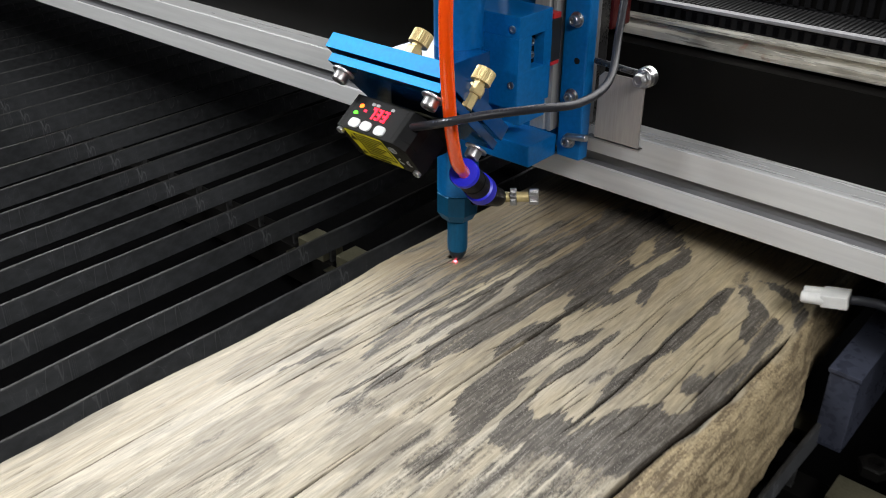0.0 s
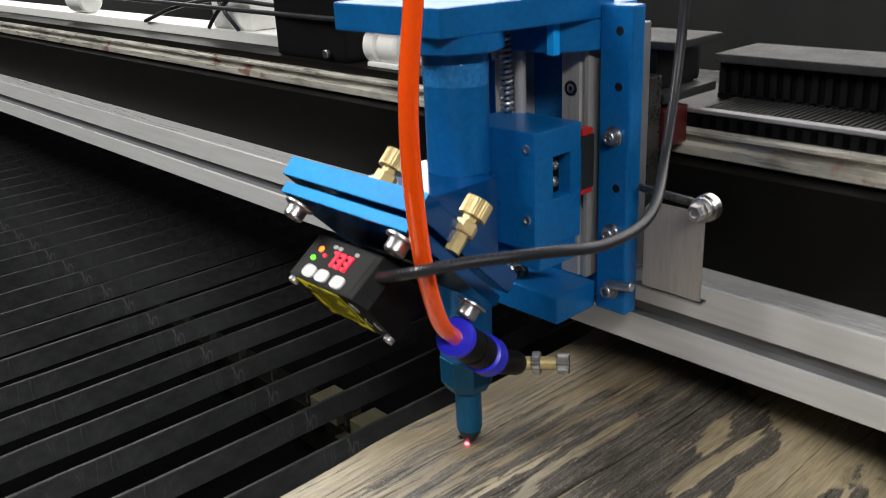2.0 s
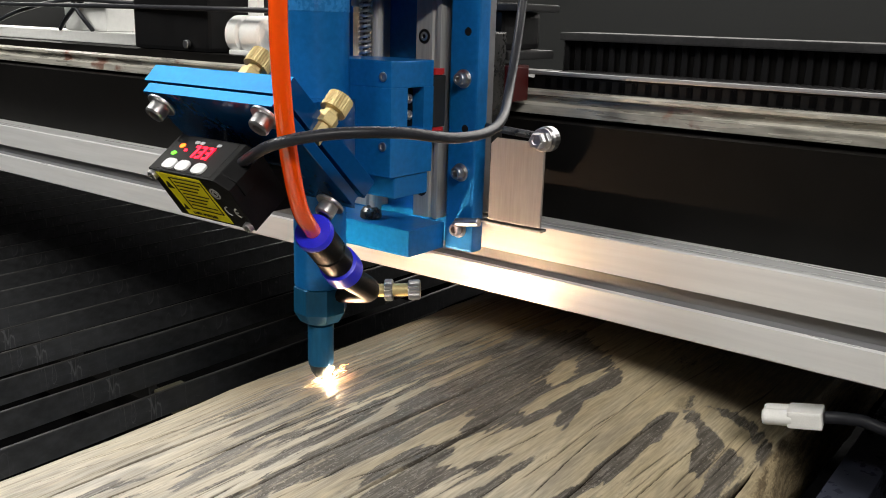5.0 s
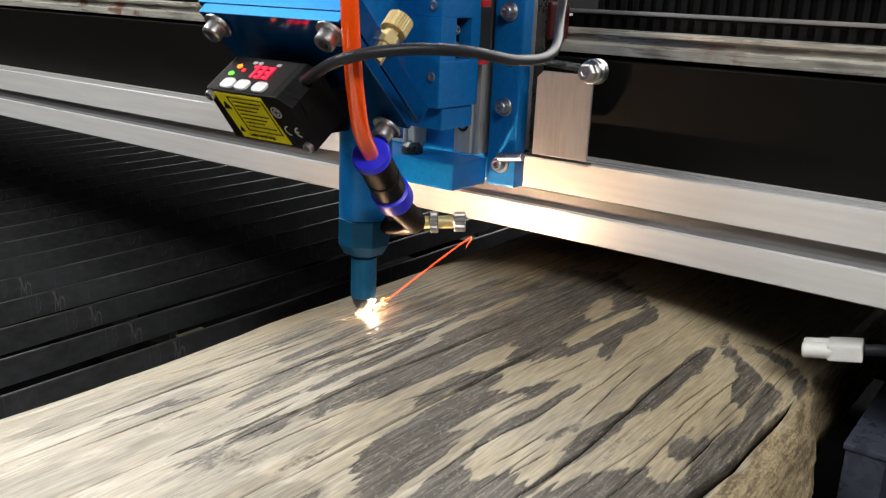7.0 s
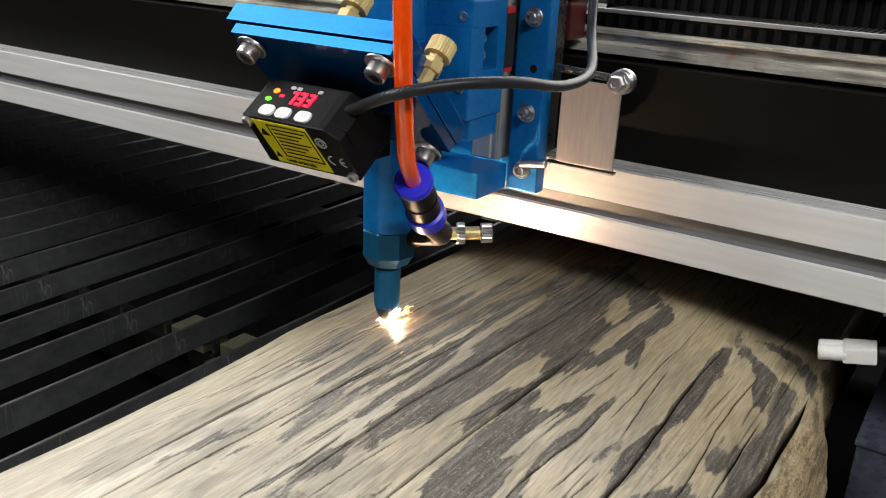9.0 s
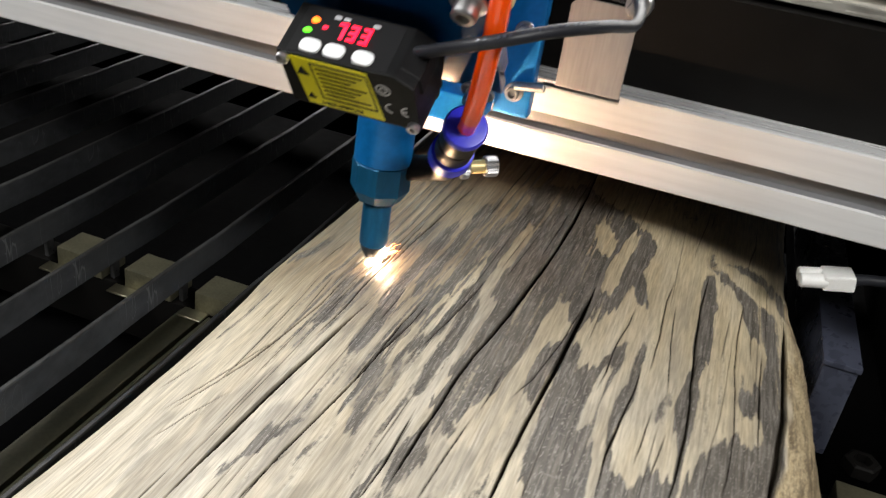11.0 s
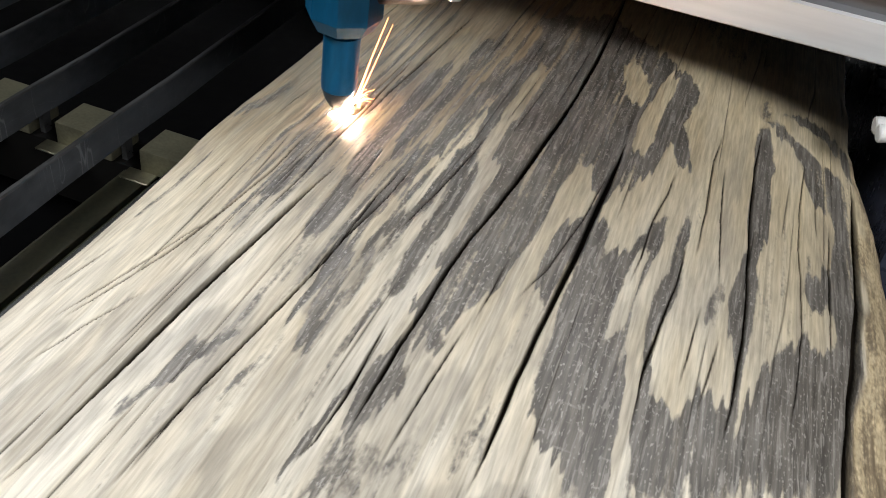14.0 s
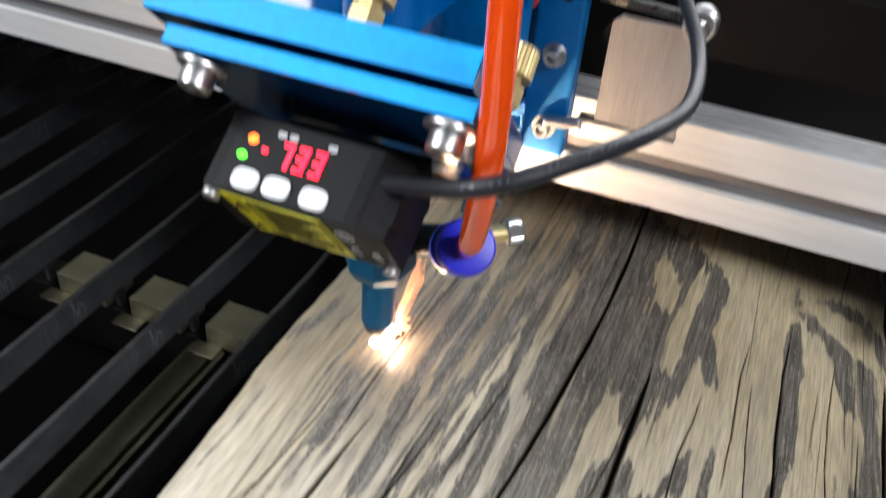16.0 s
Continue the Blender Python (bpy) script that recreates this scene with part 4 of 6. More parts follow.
    for strength, outline in STAINS:
        xs_, ys_ = [p[0] for p in outline], [p[1] for p in outline]
        r0, r1 = np.searchsorted(ys, [min(ys_) - 0.012, max(ys_) + 0.012])
        c0, c1 = np.searchsorted(xs, [min(xs_) - 0.004, max(xs_) + 0.004])
        cut = (slice(r0, r1), slice(c0, c1))
        k = np.clip(inside(XS[cut], YS[cut], outline) / 0.0060 + (0.72 if strength > 0.3 else 0.55), 0, 1)
        field[cut] = field[cut] * (1 - k) + k * (0.88 * strength + 0.25 * (streaks[cut] - 0.5))
    for strength, half, pts in STREAKS_A + STREAKS_B + STREAKS_C:
        pts = sorted(pts, key=lambda p: p[1])
        py, px = [p[1] for p in pts], [p[0] for p in pts]
        taper = np.clip(np.minimum(ys - py[0] + 0.004, py[-1] + 0.004 - ys) / 0.016, 0, 1)[:, None]
        off = np.abs(XS + 0.5 * edge_ - np.interp(ys, py, px)[:, None]) / (half * (0.35 + 0.65 * taper))
        field = np.maximum(field, strength * np.clip(1.9 - 1.15 * off, 0, 1) * np.clip(taper * 2, 0, 1) * (0.75 + 0.5 * streaks))
    field += (0.24 + 0.80 * np.clip(field, 0, 1) + 1.2 * np.clip((X - 0.180) / 0.006, 0, 1)) * (hair - 0.5) + 0.06 * np.clip((X - 0.180) / 0.006, 0, 1)
    phase = (X - 0.055 * Y) / 0.0052 + 1.8 * value_noise(X, Y, 26, 5, 61) + 0.5 * value_noise(X, Y, 90, 22, 62)
    ring = np.clip(0.5 + 0.5 * np.sin(2 * np.pi * phase) - 0.2, 0, 1)
    zone = np.clip((X + 0.030) / 0.020, 0, 1) * np.clip((0.058 - X) / 0.008, 0, 1) * np.clip((Y + 0.145) / 0.08, 0, 1)
    field = np.maximum(field, zone * ring * (0.3 + 0.75 * value_noise(X, Y, 60, 9, 63)) * 1.10)
    cloud = 0.5 * value_noise(X, Y, 55, 26, 64) + 0.3 * value_noise(X, Y, 140, 60, 65) + 0.2 * value_noise(X, Y, 400, 120, 66)
    film = np.clip((cloud - 0.44) / 0.14, 0, 1) * np.clip(np.maximum(0.35 + (-0.02 - Y) / 0.12, (0.045 - X) / 0.03), 0.25, 1)
    # brown tone that grows towards gantry and head, with their shade painted in
    tan_shade = np.clip((0.10 - X) / 0.05, 0.06, 1) * np.clip(0.55 + (Y + 0.02) / 0.16 + 1.3 * (value_noise(X, Y, 40, 12, 67) - 0.5) + 0.5 * (value_noise(X, Y, 300, 20, 68) - 0.5), 0, 1)
    warm = np.clip(0.15 + (Y + 0.09) / 0.14 + 0.5 * (value_noise(X, Y, 30, 10, 69) - 0.5), 0, 1)
    for cx, cy, ly, wx in WIDER:
        d = ((X + warp * 0.5 - cx) / (wx * 1.1)) ** 4 + (np.abs(Y + fray * 1.4 - cy) / ly) ** 4
        field = np.maximum(field, np.exp(-d) * 0.42)
    # rings round the knot
    r = np.hypot((X - 0.146) * 1.0, (Y - 0.112) * 0.55) + 0.35 * warp
    field = field + 0.5 * np.exp(-(r / 0.0045) ** 2)
    lift -= 0.004 * np.exp(-(((X - 0.146) / 0.003) ** 2 + ((Y - 0.107) / 0.007) ** 2))
    field = np.where(side[None] > 0, 0.42 + (value_noise(Y, Z, 70, 160, 36) - 0.5) * 0.7, field)
    border = np.interp(ys, [p[1] for p in BARK_LINE], [p[0] for p in BARK_LINE])[:, None]
    bark = np.clip((X - border - 0.0012 - (value_noise(X, Y, 220, 60, 51) - 0.5) * 0.007) / 0.0025, 0, 1)
    bark = np.where((side[None] > 0) & (X > 0.1), 1.0, bark)
    lift += bark * ((value_noise(X, Y, 300, 160, 52) - 0.5) * 0.0010 + (value_noise(X, Y, 120, 40, 53) - 0.5) * 0.0012)
    lift -= 0.0005 * np.clip(field, 0, 1)
    Z2 = Z + lift * is_top[None]
    verts = np.stack([X2, Y, Z2], -1).reshape(-1, 3)
    a = (np.arange(ny - 1)[:, None] * m + np.arange(m)[None]).ravel()
    b = (np.arange(ny - 1)[:, None] * m + (np.arange(m)[None] + 1) % m).ravel()
    quads = np.stack([b, a, a + m, b + m], 1)
    me = bpy.data.meshes.new("wooden_board")
    me.from_pydata(verts.tolist(), [], quads.tolist() + [list(range(m)), list(range((ny - 1) * m, ny * m))[::-1]])
    for name, data in (("weathering", np.clip(field, 0, 1)), ("crack", np.clip(crack * is_top[None], 0, 1)), ("bark", bark), ("tan_shade", tan_shade), ("film", film), ("warm", warm)):
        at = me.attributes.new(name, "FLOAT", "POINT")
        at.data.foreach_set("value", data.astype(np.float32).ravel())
    me.polygons.foreach_set("use_smooth", [True] * len(me.polygons))
    me.materials.append(WOOD)
    me.update()
    return tagged(new("wooden_board", me), "cracked weathered grey and bleached wooden board lying on the slats", "wooden board")


build_board()


# ---- the machine's bed ----
SLAT_TOP, SLAT_LOW, SLAT_THICK, PITCH = -0.072, -0.0897, 0.0030, 0.0484


def structure(ob, label, category):
    return tagged(ob, label, category, kind="structure")


structure(part("floor", boxed(-2.2, 1.4, -1.2, 1.4, -0.18, -0.16, 0), TRAY), "floor of the machine, its shade painted near black", "floor")


def slat_mesh():
    bm = bmesh.new()
    y0, y1, n = -0.75, 1.05, 40
    prof = [(-SLAT_THICK / 2, SLAT_LOW), (-SLAT_THICK / 2, SLAT_TOP - 0.0006), (-SLAT_THICK / 2 + 0.0006, SLAT_TOP), (SLAT_THICK / 2 - 0.0006, SLAT_TOP), (SLAT_THICK / 2, SLAT_TOP - 0.0006), (SLAT_THICK / 2, SLAT_LOW)]
    rows = []
    for k in range(n + 1):
        y = y0 + (y1 - y0) * k / n
        dx, dz = 0.0007 * math.sin(k * 1.7) + random.uniform(-0.0003, 0.0003), random.uniform(-0.0004, 0.0003)
        rows.append([bm.verts.new((x + dx, y, z + (dz if z > -0.085 else 0))) for x, z in prof])
    for a, b in zip(rows, rows[1:]):
        for i in range(6):
            f = bm.faces.new((a[i], b[i], b[(i + 1) % 6], a[(i + 1) % 6]))
            f.material_index = 1 if i in (1, 2, 3) else 0
    bm.faces.new(rows[0])
    bm.faces.new(rows[-1][::-1])
    for y in (0.0625, -0.326, 0.454):  # feet on the cross tubes
        boxed(-SLAT_THICK / 2, SLAT_THICK / 2, y, y + 0.005, -0.1002, SLAT_LOW + 0.0004, 0, 1, bm)
        bm.faces.ensure_lookup_table()
        for f in bm.faces[-6:]:
            f.material_index = 1
    return bm


bed = empty("slat_bed", (0, 0, SLAT_LOW))
tagged(bed, "bed of upright black steel slats, scratched and dusty", "slat bed")
first = part("slat", slat_mesh(), [BLACK_STEEL, SLAT_EDGE], bed)
first.matrix_parent_inverse = Matrix.Translation((0, 0, -SLAT_LOW))
first.location = (-0.142, 0, 0)
slat_places = [-0.142 + PITCH * k for k in range(-34, 7)] + [0.2105]
for x in slat_places:
    if abs(x + 0.142) > 0.004:
        ob = bpy.data.objects.new("slat", first.data)
        scene.collection.objects.link(ob)
        ob.parent, ob.matrix_parent_inverse = bed, first.matrix_parent_inverse
        ob.location = (x, 0, 0)


def cross_tube(y, low=-0.135, top=-0.1003):
    bm = boxed(-1.9, 0.34, y, y + 0.0215, low, top, 0.0015)
    return structure(part("cross_tube", bm, BLACK_PANEL), "black square tube carrying the slats", "support tube")


for y in (0.0586, -0.33, 0.45):
    cross_tube(y)
# galvanised blocks between the slats, on the tube
group_ = "spacer blocks under the slats"
for x in slat_places:
    if -0.25 < x < 0.07 or 0.14 < x < 0.16:
        a = x + 0.0125
        bm = boxed(a, a + 0.032, 0.0575, 0.0803, -0.1001, -0.0873, 0.0008)
        boxed(a - 0.006, a + 0.010, 0.0478, 0.0574, -0.1001, -0.0990, 0.0003, 1, bm)
        tagged(part("spacer_block", bm, GALVANISED), "dull galvanised steel spacer block between the slats", "spacer block", group_)
structure(part("bed_rail", boxed(-0.1375, -0.1225, -0.62, 0.0560, -0.125, -0.1003, 0.0012), OLIVE), "dull olive steel rail under the slats", "support rail")
structure(part("bed_rail", boxed(-0.1195, -0.1170, -0.62, 0.0560, -0.125, -0.1003, 0.0006), OLIVE), "thin steel strip under the slats", "support rail")
bm = boxed(0.2325, 0.2597, 0.0550, 0.0775, -0.1001, -0.0873, 0.0012)
tagged(part("spacer_block", bm, GALVANISED), "galvanised steel spacer block beside the painted frame", "spacer block", group_)

side = empty("bed_frame", (0.25, 0, -0.121))
structure(side, "dark painted steel frame along the edge of the bed", "frame")
fr = part("frame_rail", boxed(0.2095, 0.2265, 0.0940, 1.1, -0.0868, -0.0342, 0.001), NAVY_STEEL, side)
fr3 = part("frame_plate", boxed(0.2085, 0.2275, 0.0930, 1.1, -0.0340, -0.0310, 0.0008), NAVY_STEEL, side, "navy painted top plate")
fr4 = part("frame_foot", boxed(0.1850, 0.2060, 0.1010, 0.1210, -0.1003, -0.0875, 0.0010), GALVANISED, side, "dull galvanised foot")
fr2 = part("frame_flange", boxed(0.300, 0.42, -0.9, 1.1, -0.30, -0.050, 0.003), BLACK_PANEL, side)
nut_bm = turned([(0.0085, 0), (0.0095, 0.0008), (0.0095, 0.0068), (0.0080, 0.0078), (0.005, 0.0078), (0.005, 0.003)], Matrix.Translation((0.246, 0.096, -0.091)), 6)
nut = part("nut", nut_bm, BLACK_PANEL, side, "black hexagon nut")
for ob in (fr, fr2, fr3, fr4, nut):
    ob.matrix_parent_inverse = Matrix.Translation((-0.25, 0, 0.121))


# ---- the gantry ----
BEAM_Y, BEAM_TOP, BEAM_LOW = 0.0856, 0.0771, 0.0364


def extruded(profile, x0, x1, mats, index=None):
    """A profile of (y, z) points drawn out along x."""
    bm = bmesh.new()
    a = [bm.verts.new((x0, y, z)) for y, z in profile]
    b = [bm.verts.new((x1, y, z)) for y, z in profile]
    n = len(profile)
    for i in range(n):
        f = bm.faces.new((a[i], a[(i + 1) % n], b[(i + 1) % n], b[i]))
        f.material_index = index[i] if index else 0
    bm.faces.new(a[::-1])
    bm.faces.new(b)
    bmesh.ops.recalc_face_normals(bm, faces=bm.faces[:])
    return bm


gantry = empty("gantry", (0, 0.12, BEAM_LOW))
tagged(gantry, "black gantry with grooved aluminium front bar and steel guide rail", "gantry")
GI = Matrix.Translation((0, -0.12, -BEAM_LOW))


def on_gantry(name, bm, mat, label=""):
    ob = part(name, bm, mat, gantry, label)
    ob.matrix_parent_inverse = GI
    return ob


y0, zt, zb = BEAM_Y, BEAM_TOP, BEAM_LOW
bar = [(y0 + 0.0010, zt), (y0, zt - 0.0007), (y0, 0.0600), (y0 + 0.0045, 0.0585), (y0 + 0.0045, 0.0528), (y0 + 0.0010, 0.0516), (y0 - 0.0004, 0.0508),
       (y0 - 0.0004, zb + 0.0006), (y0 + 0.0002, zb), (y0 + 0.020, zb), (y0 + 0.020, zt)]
# edge highlight and groove shade are put into the face colours
on_gantry("front_bar", extruded(bar, -1.75, 0.75, [ALU, ALU_DARK, ALU_HIGHLIGHT], [2, 0, 1, 1, 1, 2, 0, 0, 0, 0, 2]), [ALU, ALU_DARK, ALU_HIGHLIGHT], "grooved brushed aluminium bar")
on_gantry("gantry_body", extruded([(0.106, 0.040), (0.106, 0.126), (0.122, 0.126), (0.122, 0.1465), (0.200, 0.1465), (0.200, 0.040)], -1.75, 0.75, [BLACK_PANEL]), BLACK_PANEL)
ry = 0.116
rail_prof = [(ry, 0.1285), (ry, 0.1330), (ry + 0.003, 0.1345), (ry + 0.003, 0.1375), (ry, 0.1385), (ry, 0.1400), (ry + 0.002, 0.1412), (0.1219, 0.1412), (0.1219, 0.1285)]
# unseen box, added to keep rear light from reaching under the gantry
on_gantry("rear_light_blocker", boxed(-1.75, 0.75, 0.2003, 0.55, 0.040, 0.085, 0), NEAR_BLACK)
on_gantry("guide_rail", extruded(rail_prof, -1.75, 0.75, [STEEL_RAIL]), STEEL_RAIL, "greasy steel linear guide rail")
on_gantry("chain_tray", extruded([(0.1190, 0.1414), (0.1190, 0.1484), (0.1219, 0.1484), (0.1219, 0.1414)], 0.04, 0.75, [BLACK_PLASTIC]), BLACK_PLASTIC)
on_gantry("tray_edge", extruded([(0.1180, 0.1486), (0.1178, 0.1492), (0.1180, 0.1504), (0.1240, 0.1504), (0.1240, 0.1486)], 0.02, 0.75, [ALU_DARK]), ALU_DARK, "dull steel edge strip")


# ---- the laser head ----
head = empty("laser_head", (0, 0, 0.0055))
tagged(head, "blue anodised laser cutting head with distance sensor and orange air hose", "laser head")
HI = Matrix.Translation((0, 0, -0.0055))


def on_head(name, bm, mat, label="", parent=None, shade=0):
    ob = part(name, bm, mat, parent or head, label)
    if parent is None:
        ob.matrix_parent_inverse = HI
    return smooth(ob, shade) if shade else ob


def fix(ob):
    ob.matrix_parent_inverse = HI
    return ob


# nozzle and lens tube
on_head("nozzle_tip", turned([(0.0012, 0.0058), (0.0030, 0.0055), (0.0048, 0.0085), (0.0058, 0.0118), (0.0056, 0.0122)], None, 40), TIP_BLUE, "dark blue nozzle tip", shade=35)
on_head("nozzle", turned([(0.0054, 0.0118), (0.0060, 0.0122), (0.0062, 0.0140), (0.0062, 0.0322), (0.0054, 0.0326), (0.0054, 0.0338)], None, 48), TEAL, shade=28)
on_head("nozzle_nut", turned([(0.0050, 0.0336), (0.0098, 0.0345), (0.0122, 0.0385), (0.0128, 0.0395), (0.0128, 0.0516), (0.0122, 0.0521)], Matrix.Rotation(radians(14), 4, "Z"), 8), TEAL)
on_head("lens_tube", turned([(0.0118, 0.0521), (0.0122, 0.0524), (0.0122, 0.100), (0.0128, 0.1005), (0.0128, 0.1390), (0.0136, 0.1396), (0.0136, 0.1898), (0.0130, 0.1904)], None, 48), BLUE, shade=28)
on_head("tape", turned([(0.01365, 0.1770), (0.01375, 0.1772), (0.01375, 0.1860), (0.01365, 0.1862)], None, 48), TAPE, "strip of clear tape")

# slide, its rail, screw and frame
block = prism([(-0.012, 0.0135), (0.0310, 0.0135), (0.0310, 0.0250), (0.0245, 0.0251), (0.0245, 0.0365), (0.0310, 0.0366), (0.0310, 0.0438), (-0.012, 0.0438)], 0.0188, Matrix.Translation((0, 0, 0.1262)), 0)
boxed(-0.012, 0.0310, 0.0135, 0.0438, 0.1449, 0.1570, 0.0008, 2, block)
boxed(-0.012, 0.0310, 0.0135, 0.0438, 0.1050, 0.1263, 0.0008, 2, block)
on_head("slide_block", block, BLUE)
# thin black sheet over the back of the slot
on_head("slot_black_sheet", boxed(0.0240, 0.0246, 0.0252, 0.0364, 0.1264, 0.1448, 0), BLACK_PLASTIC)
on_head("slide_foot", prism([(0.0, 0.0), (0.030, 0.0), (0.030, 0.024), (0.0, 0.024)], 0.010, Matrix.Translation((0, 0.018, 0.0948)), 0.001), BLUE)
for z in (0.1395, 0.1320):
    fix(socket_bolt((0.0247, 0.0315, z), (1, 0, 0), 0.0022, head, washer=False))
for z in (0.1500, 0.1190):
    fix(socket_bolt((0.0265, 0.0137, z), (0, -1, 0), 0.0021, head, 0.0010, washer=False, name="block_screw"))
on_head("slide_cap", boxed(0.020, 0.0310, 0.0450, 0.0520, 0.1500, 0.1530, 0.0005), RED_PLASTIC, "red bearing seal")
on_head("slide_cap", boxed(0.014, 0.0310, 0.0440, 0.0520, 0.1235, 0.1255, 0.0005), RED_PLASTIC, "red bearing seal")
on_head("bearing_block", boxed(0.004, 0.0308, 0.0440, 0.0535, 0.1257, 0.1498, 0.0008), GREY_WALL)
for left, bolt in ((0.0085, 0.0136), (-0.0335, -0.0250)):
    vr = prism([(left, 0.0580), (left + 0.0098, 0.0580), (left + 0.0104, 0.0592), (left + 0.0122, 0.0592), (left + 0.0128, 0.0580), (left + 0.0150, 0.0580), (left + 0.0150, 0.0698), (left, 0.0698)], 0.120, Matrix.Translation((0, 0, 0.078)), 0)
    rail_ = on_head("vertical_rail", vr, RAIL_GREY, "ground steel vertical guide rail")
    for z in (0.0920, 0.1150, 0.1670):
        ring = part("counterbore", turned([(0.0018, 0.0), (0.0034, 0.0), (0.0035, 0.0003), (0.0020, 0.0004)], along((bolt, 0.0581, z), (bolt, 0.0571, z)), 24), PRINT_BLACK, rail_, "dark countersunk bolt hole")
        part("rail_bolt", turned([(0.0021, 0.0), (0.0021, 0.0006), (0.0012, 0.0008), (0.0010, 0.0002)], along((bolt, 0.0581, z), (bolt, 0.0571, z)), 20), STEEL, rail_, "small steel bolt")
on_head("back_plate", boxed(-0.048, 0.0300, 0.0700, 0.0835, 0.0640, 0.204, 0.001), BLUE)
on_head("side_column", boxed(0.0288, 0.0452, 0.0590, 0.0680, 0.0640, 0.2042, 0.0012), BLUE)
on_head("side_column", boxed(-0.060, -0.0480, 0.0590, 0.0835, 0.0640, 0.2042, 0.0012), BLUE)
on_head("base_plate", prism([(-0.045, 0.031), (0.0283, 0.031), (0.0283, 0.0588), (-0.045, 0.0588)], 0.0132, Matrix.Translation((0, 0, 0.0640)), 0.001), BLUE)
on_head("top_plate", prism([(-0.0510, -0.022), (0.0155, -0.022), (0.0284, 0.0586), (0.0284, 0.0690), (-0.0510, 0.0690)], 0.0115, Matrix.Translation((0, 0, 0.1982)), 0.0008), BLUE)
on_head("top_collar", turned([(0.0185, 0.1905), (0.0205, 0.1915), (0.0205, 0.1980), (0.0200, 0.1981)], None, 40), BLUE, shade=30)
on_head("top_arm", prism([(-0.0500, 0.034), (0.0185, 0.040), (0.0284, 0.0586), (0.0284, 0.0690), (-0.0500, 0.0690)], 0.0130, Matrix.Translation((0, 0, 0.1850)), 0.0008), BLUE)
on_head("arm_stop", boxed(0.0165, 0.0205, 0.0380, 0.0420, 0.1845, 0.1980, 0.0005), BLUE_LIT)
on_head("guide_pin", rod((-0.0146, 0.040, 0.180), (-0.0146, 0.040, 0.1848), 0.0024, 16), STEEL)
on_head("lead_screw", swept([(-0.0030, 0.0425, 0.0775), (-0.0030, 0.0425, 0.14), (-0.0030, 0.0425, 0.185)], 0.0028, 14, 4), RAIL_GREY, shade=40)
thread = []
for k in range(16 * 17):
    a = k / 16 * 2 * math.pi
    thread.append((-0.0066 + 0.0024 * math.cos(a), 0.0375 + 0.0024 * math.sin(a), 0.157 + k / 16 * 0.0024))
on_head("spring", swept(thread, 0.0008, 6, 16 * 17), STEEL)
on_head("spring_pin", rod((-0.0066, 0.0375, 0.150), (-0.0066, 0.0375, 0.198), 0.0012, 12), STEEL_DARK)
on_head("screw_nut", turned([(0.0045, 0.0772), (0.0056, 0.0778), (0.0052, 0.081), (0.0035, 0.083)], Matrix.Translation((-0.0042, 0.040, 0)), 20), STEEL_DARK)
for z in (0.1482, 0.1033, 0.0752):
    fix(socket_bolt((0.0372, 0.0590, z), (0, -1, 0), 0.0030, head, 0.0040, hexagon=False))
for z in (0.1246, 0.1700, 0.1935):
    on_head("hole", rod((0.0388, 0.0589, z), (0.0388, 0.0600, z), 0.0022, 20), PRINT_BLACK, "dark drilled hole")
on_head("carriage_plate", boxed(-0.062, 0.0370, 0.0840, 0.0945, 0.0790, 0.170, 0.001), STEEL_DARK, "grey aluminium carriage plate")
on_head("spacer_bar", boxed(0.0303, 0.0375, 0.0690, 0.0838, 0.0800, 0.195, 0.0006), ALU_DARK)
on_head("carriage_block", boxed(-0.050, 0.0385, 0.0950, 0.1150, 0.1350, 0.1535, 0.0015), RED_DARK, "dark red rail carriage")
on_head("carriage_arm", boxed(-0.04, 0.038, 0.0950, 0.1400, 0.1560, 0.1605, 0.001), RUBBER)
on_head("cable_clamp", boxed(-0.012, 0.030, 0.1000, 0.1380, 0.1607, 0.1800, 0.003), BLACK_PLASTIC)
on_head("clamp_lid", boxed(-0.020, 0.040, 0.0980, 0.1400, 0.1802, 0.1840, 0.001), RUBBER)

# mirror mount: two plates leaning back by 45 degrees
s2 = math.sqrt(0.5)


def leaning(y, z):
    """A frame whose x is the gantry's, whose y runs down and back and whose z points up and back."""
    return Matrix.Translation((0, y, z)) @ Matrix(((1, 0, 0, 0), (0, s2, s2, 0), (0, -s2, s2, 0), (0, 0, 0, 1)))


def plate(name, left, right, drop, y, z, thick, cut):
    out = [(left, 0), (right, 0), (right, drop), (left + cut, drop), (left, drop - cut)]
    bm = prism(out, thick, leaning(y, z), 0.0004)
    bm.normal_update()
    # faces that look up take the lit blue, all others the shaded blue
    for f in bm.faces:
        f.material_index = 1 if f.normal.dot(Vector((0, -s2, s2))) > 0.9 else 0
    return on_head(name, bm, [SHADED_BLUE, BLUE_LIT])


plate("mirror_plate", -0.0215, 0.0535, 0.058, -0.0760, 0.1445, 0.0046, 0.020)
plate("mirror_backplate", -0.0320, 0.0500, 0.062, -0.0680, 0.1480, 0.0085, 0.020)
holder = prism([(-0.062, 0.150), (-0.012, 0.100), (0.0, 0.092), (0.0, 0.150)], 0.044, Matrix(((0, 0, 1, -0.022), (1, 0, 0, 0), (0, 1, 0, 0), (0, 0, 0, 1))), 0)
for v in holder.verts:
    v.co.z = min(v.co.z, 0.1405 + (v.co.y + 0.02) * 0.0)
on_head("mirror_housing", holder, SHADED_BLUE)
n_out = Vector((0, -s2, -s2))
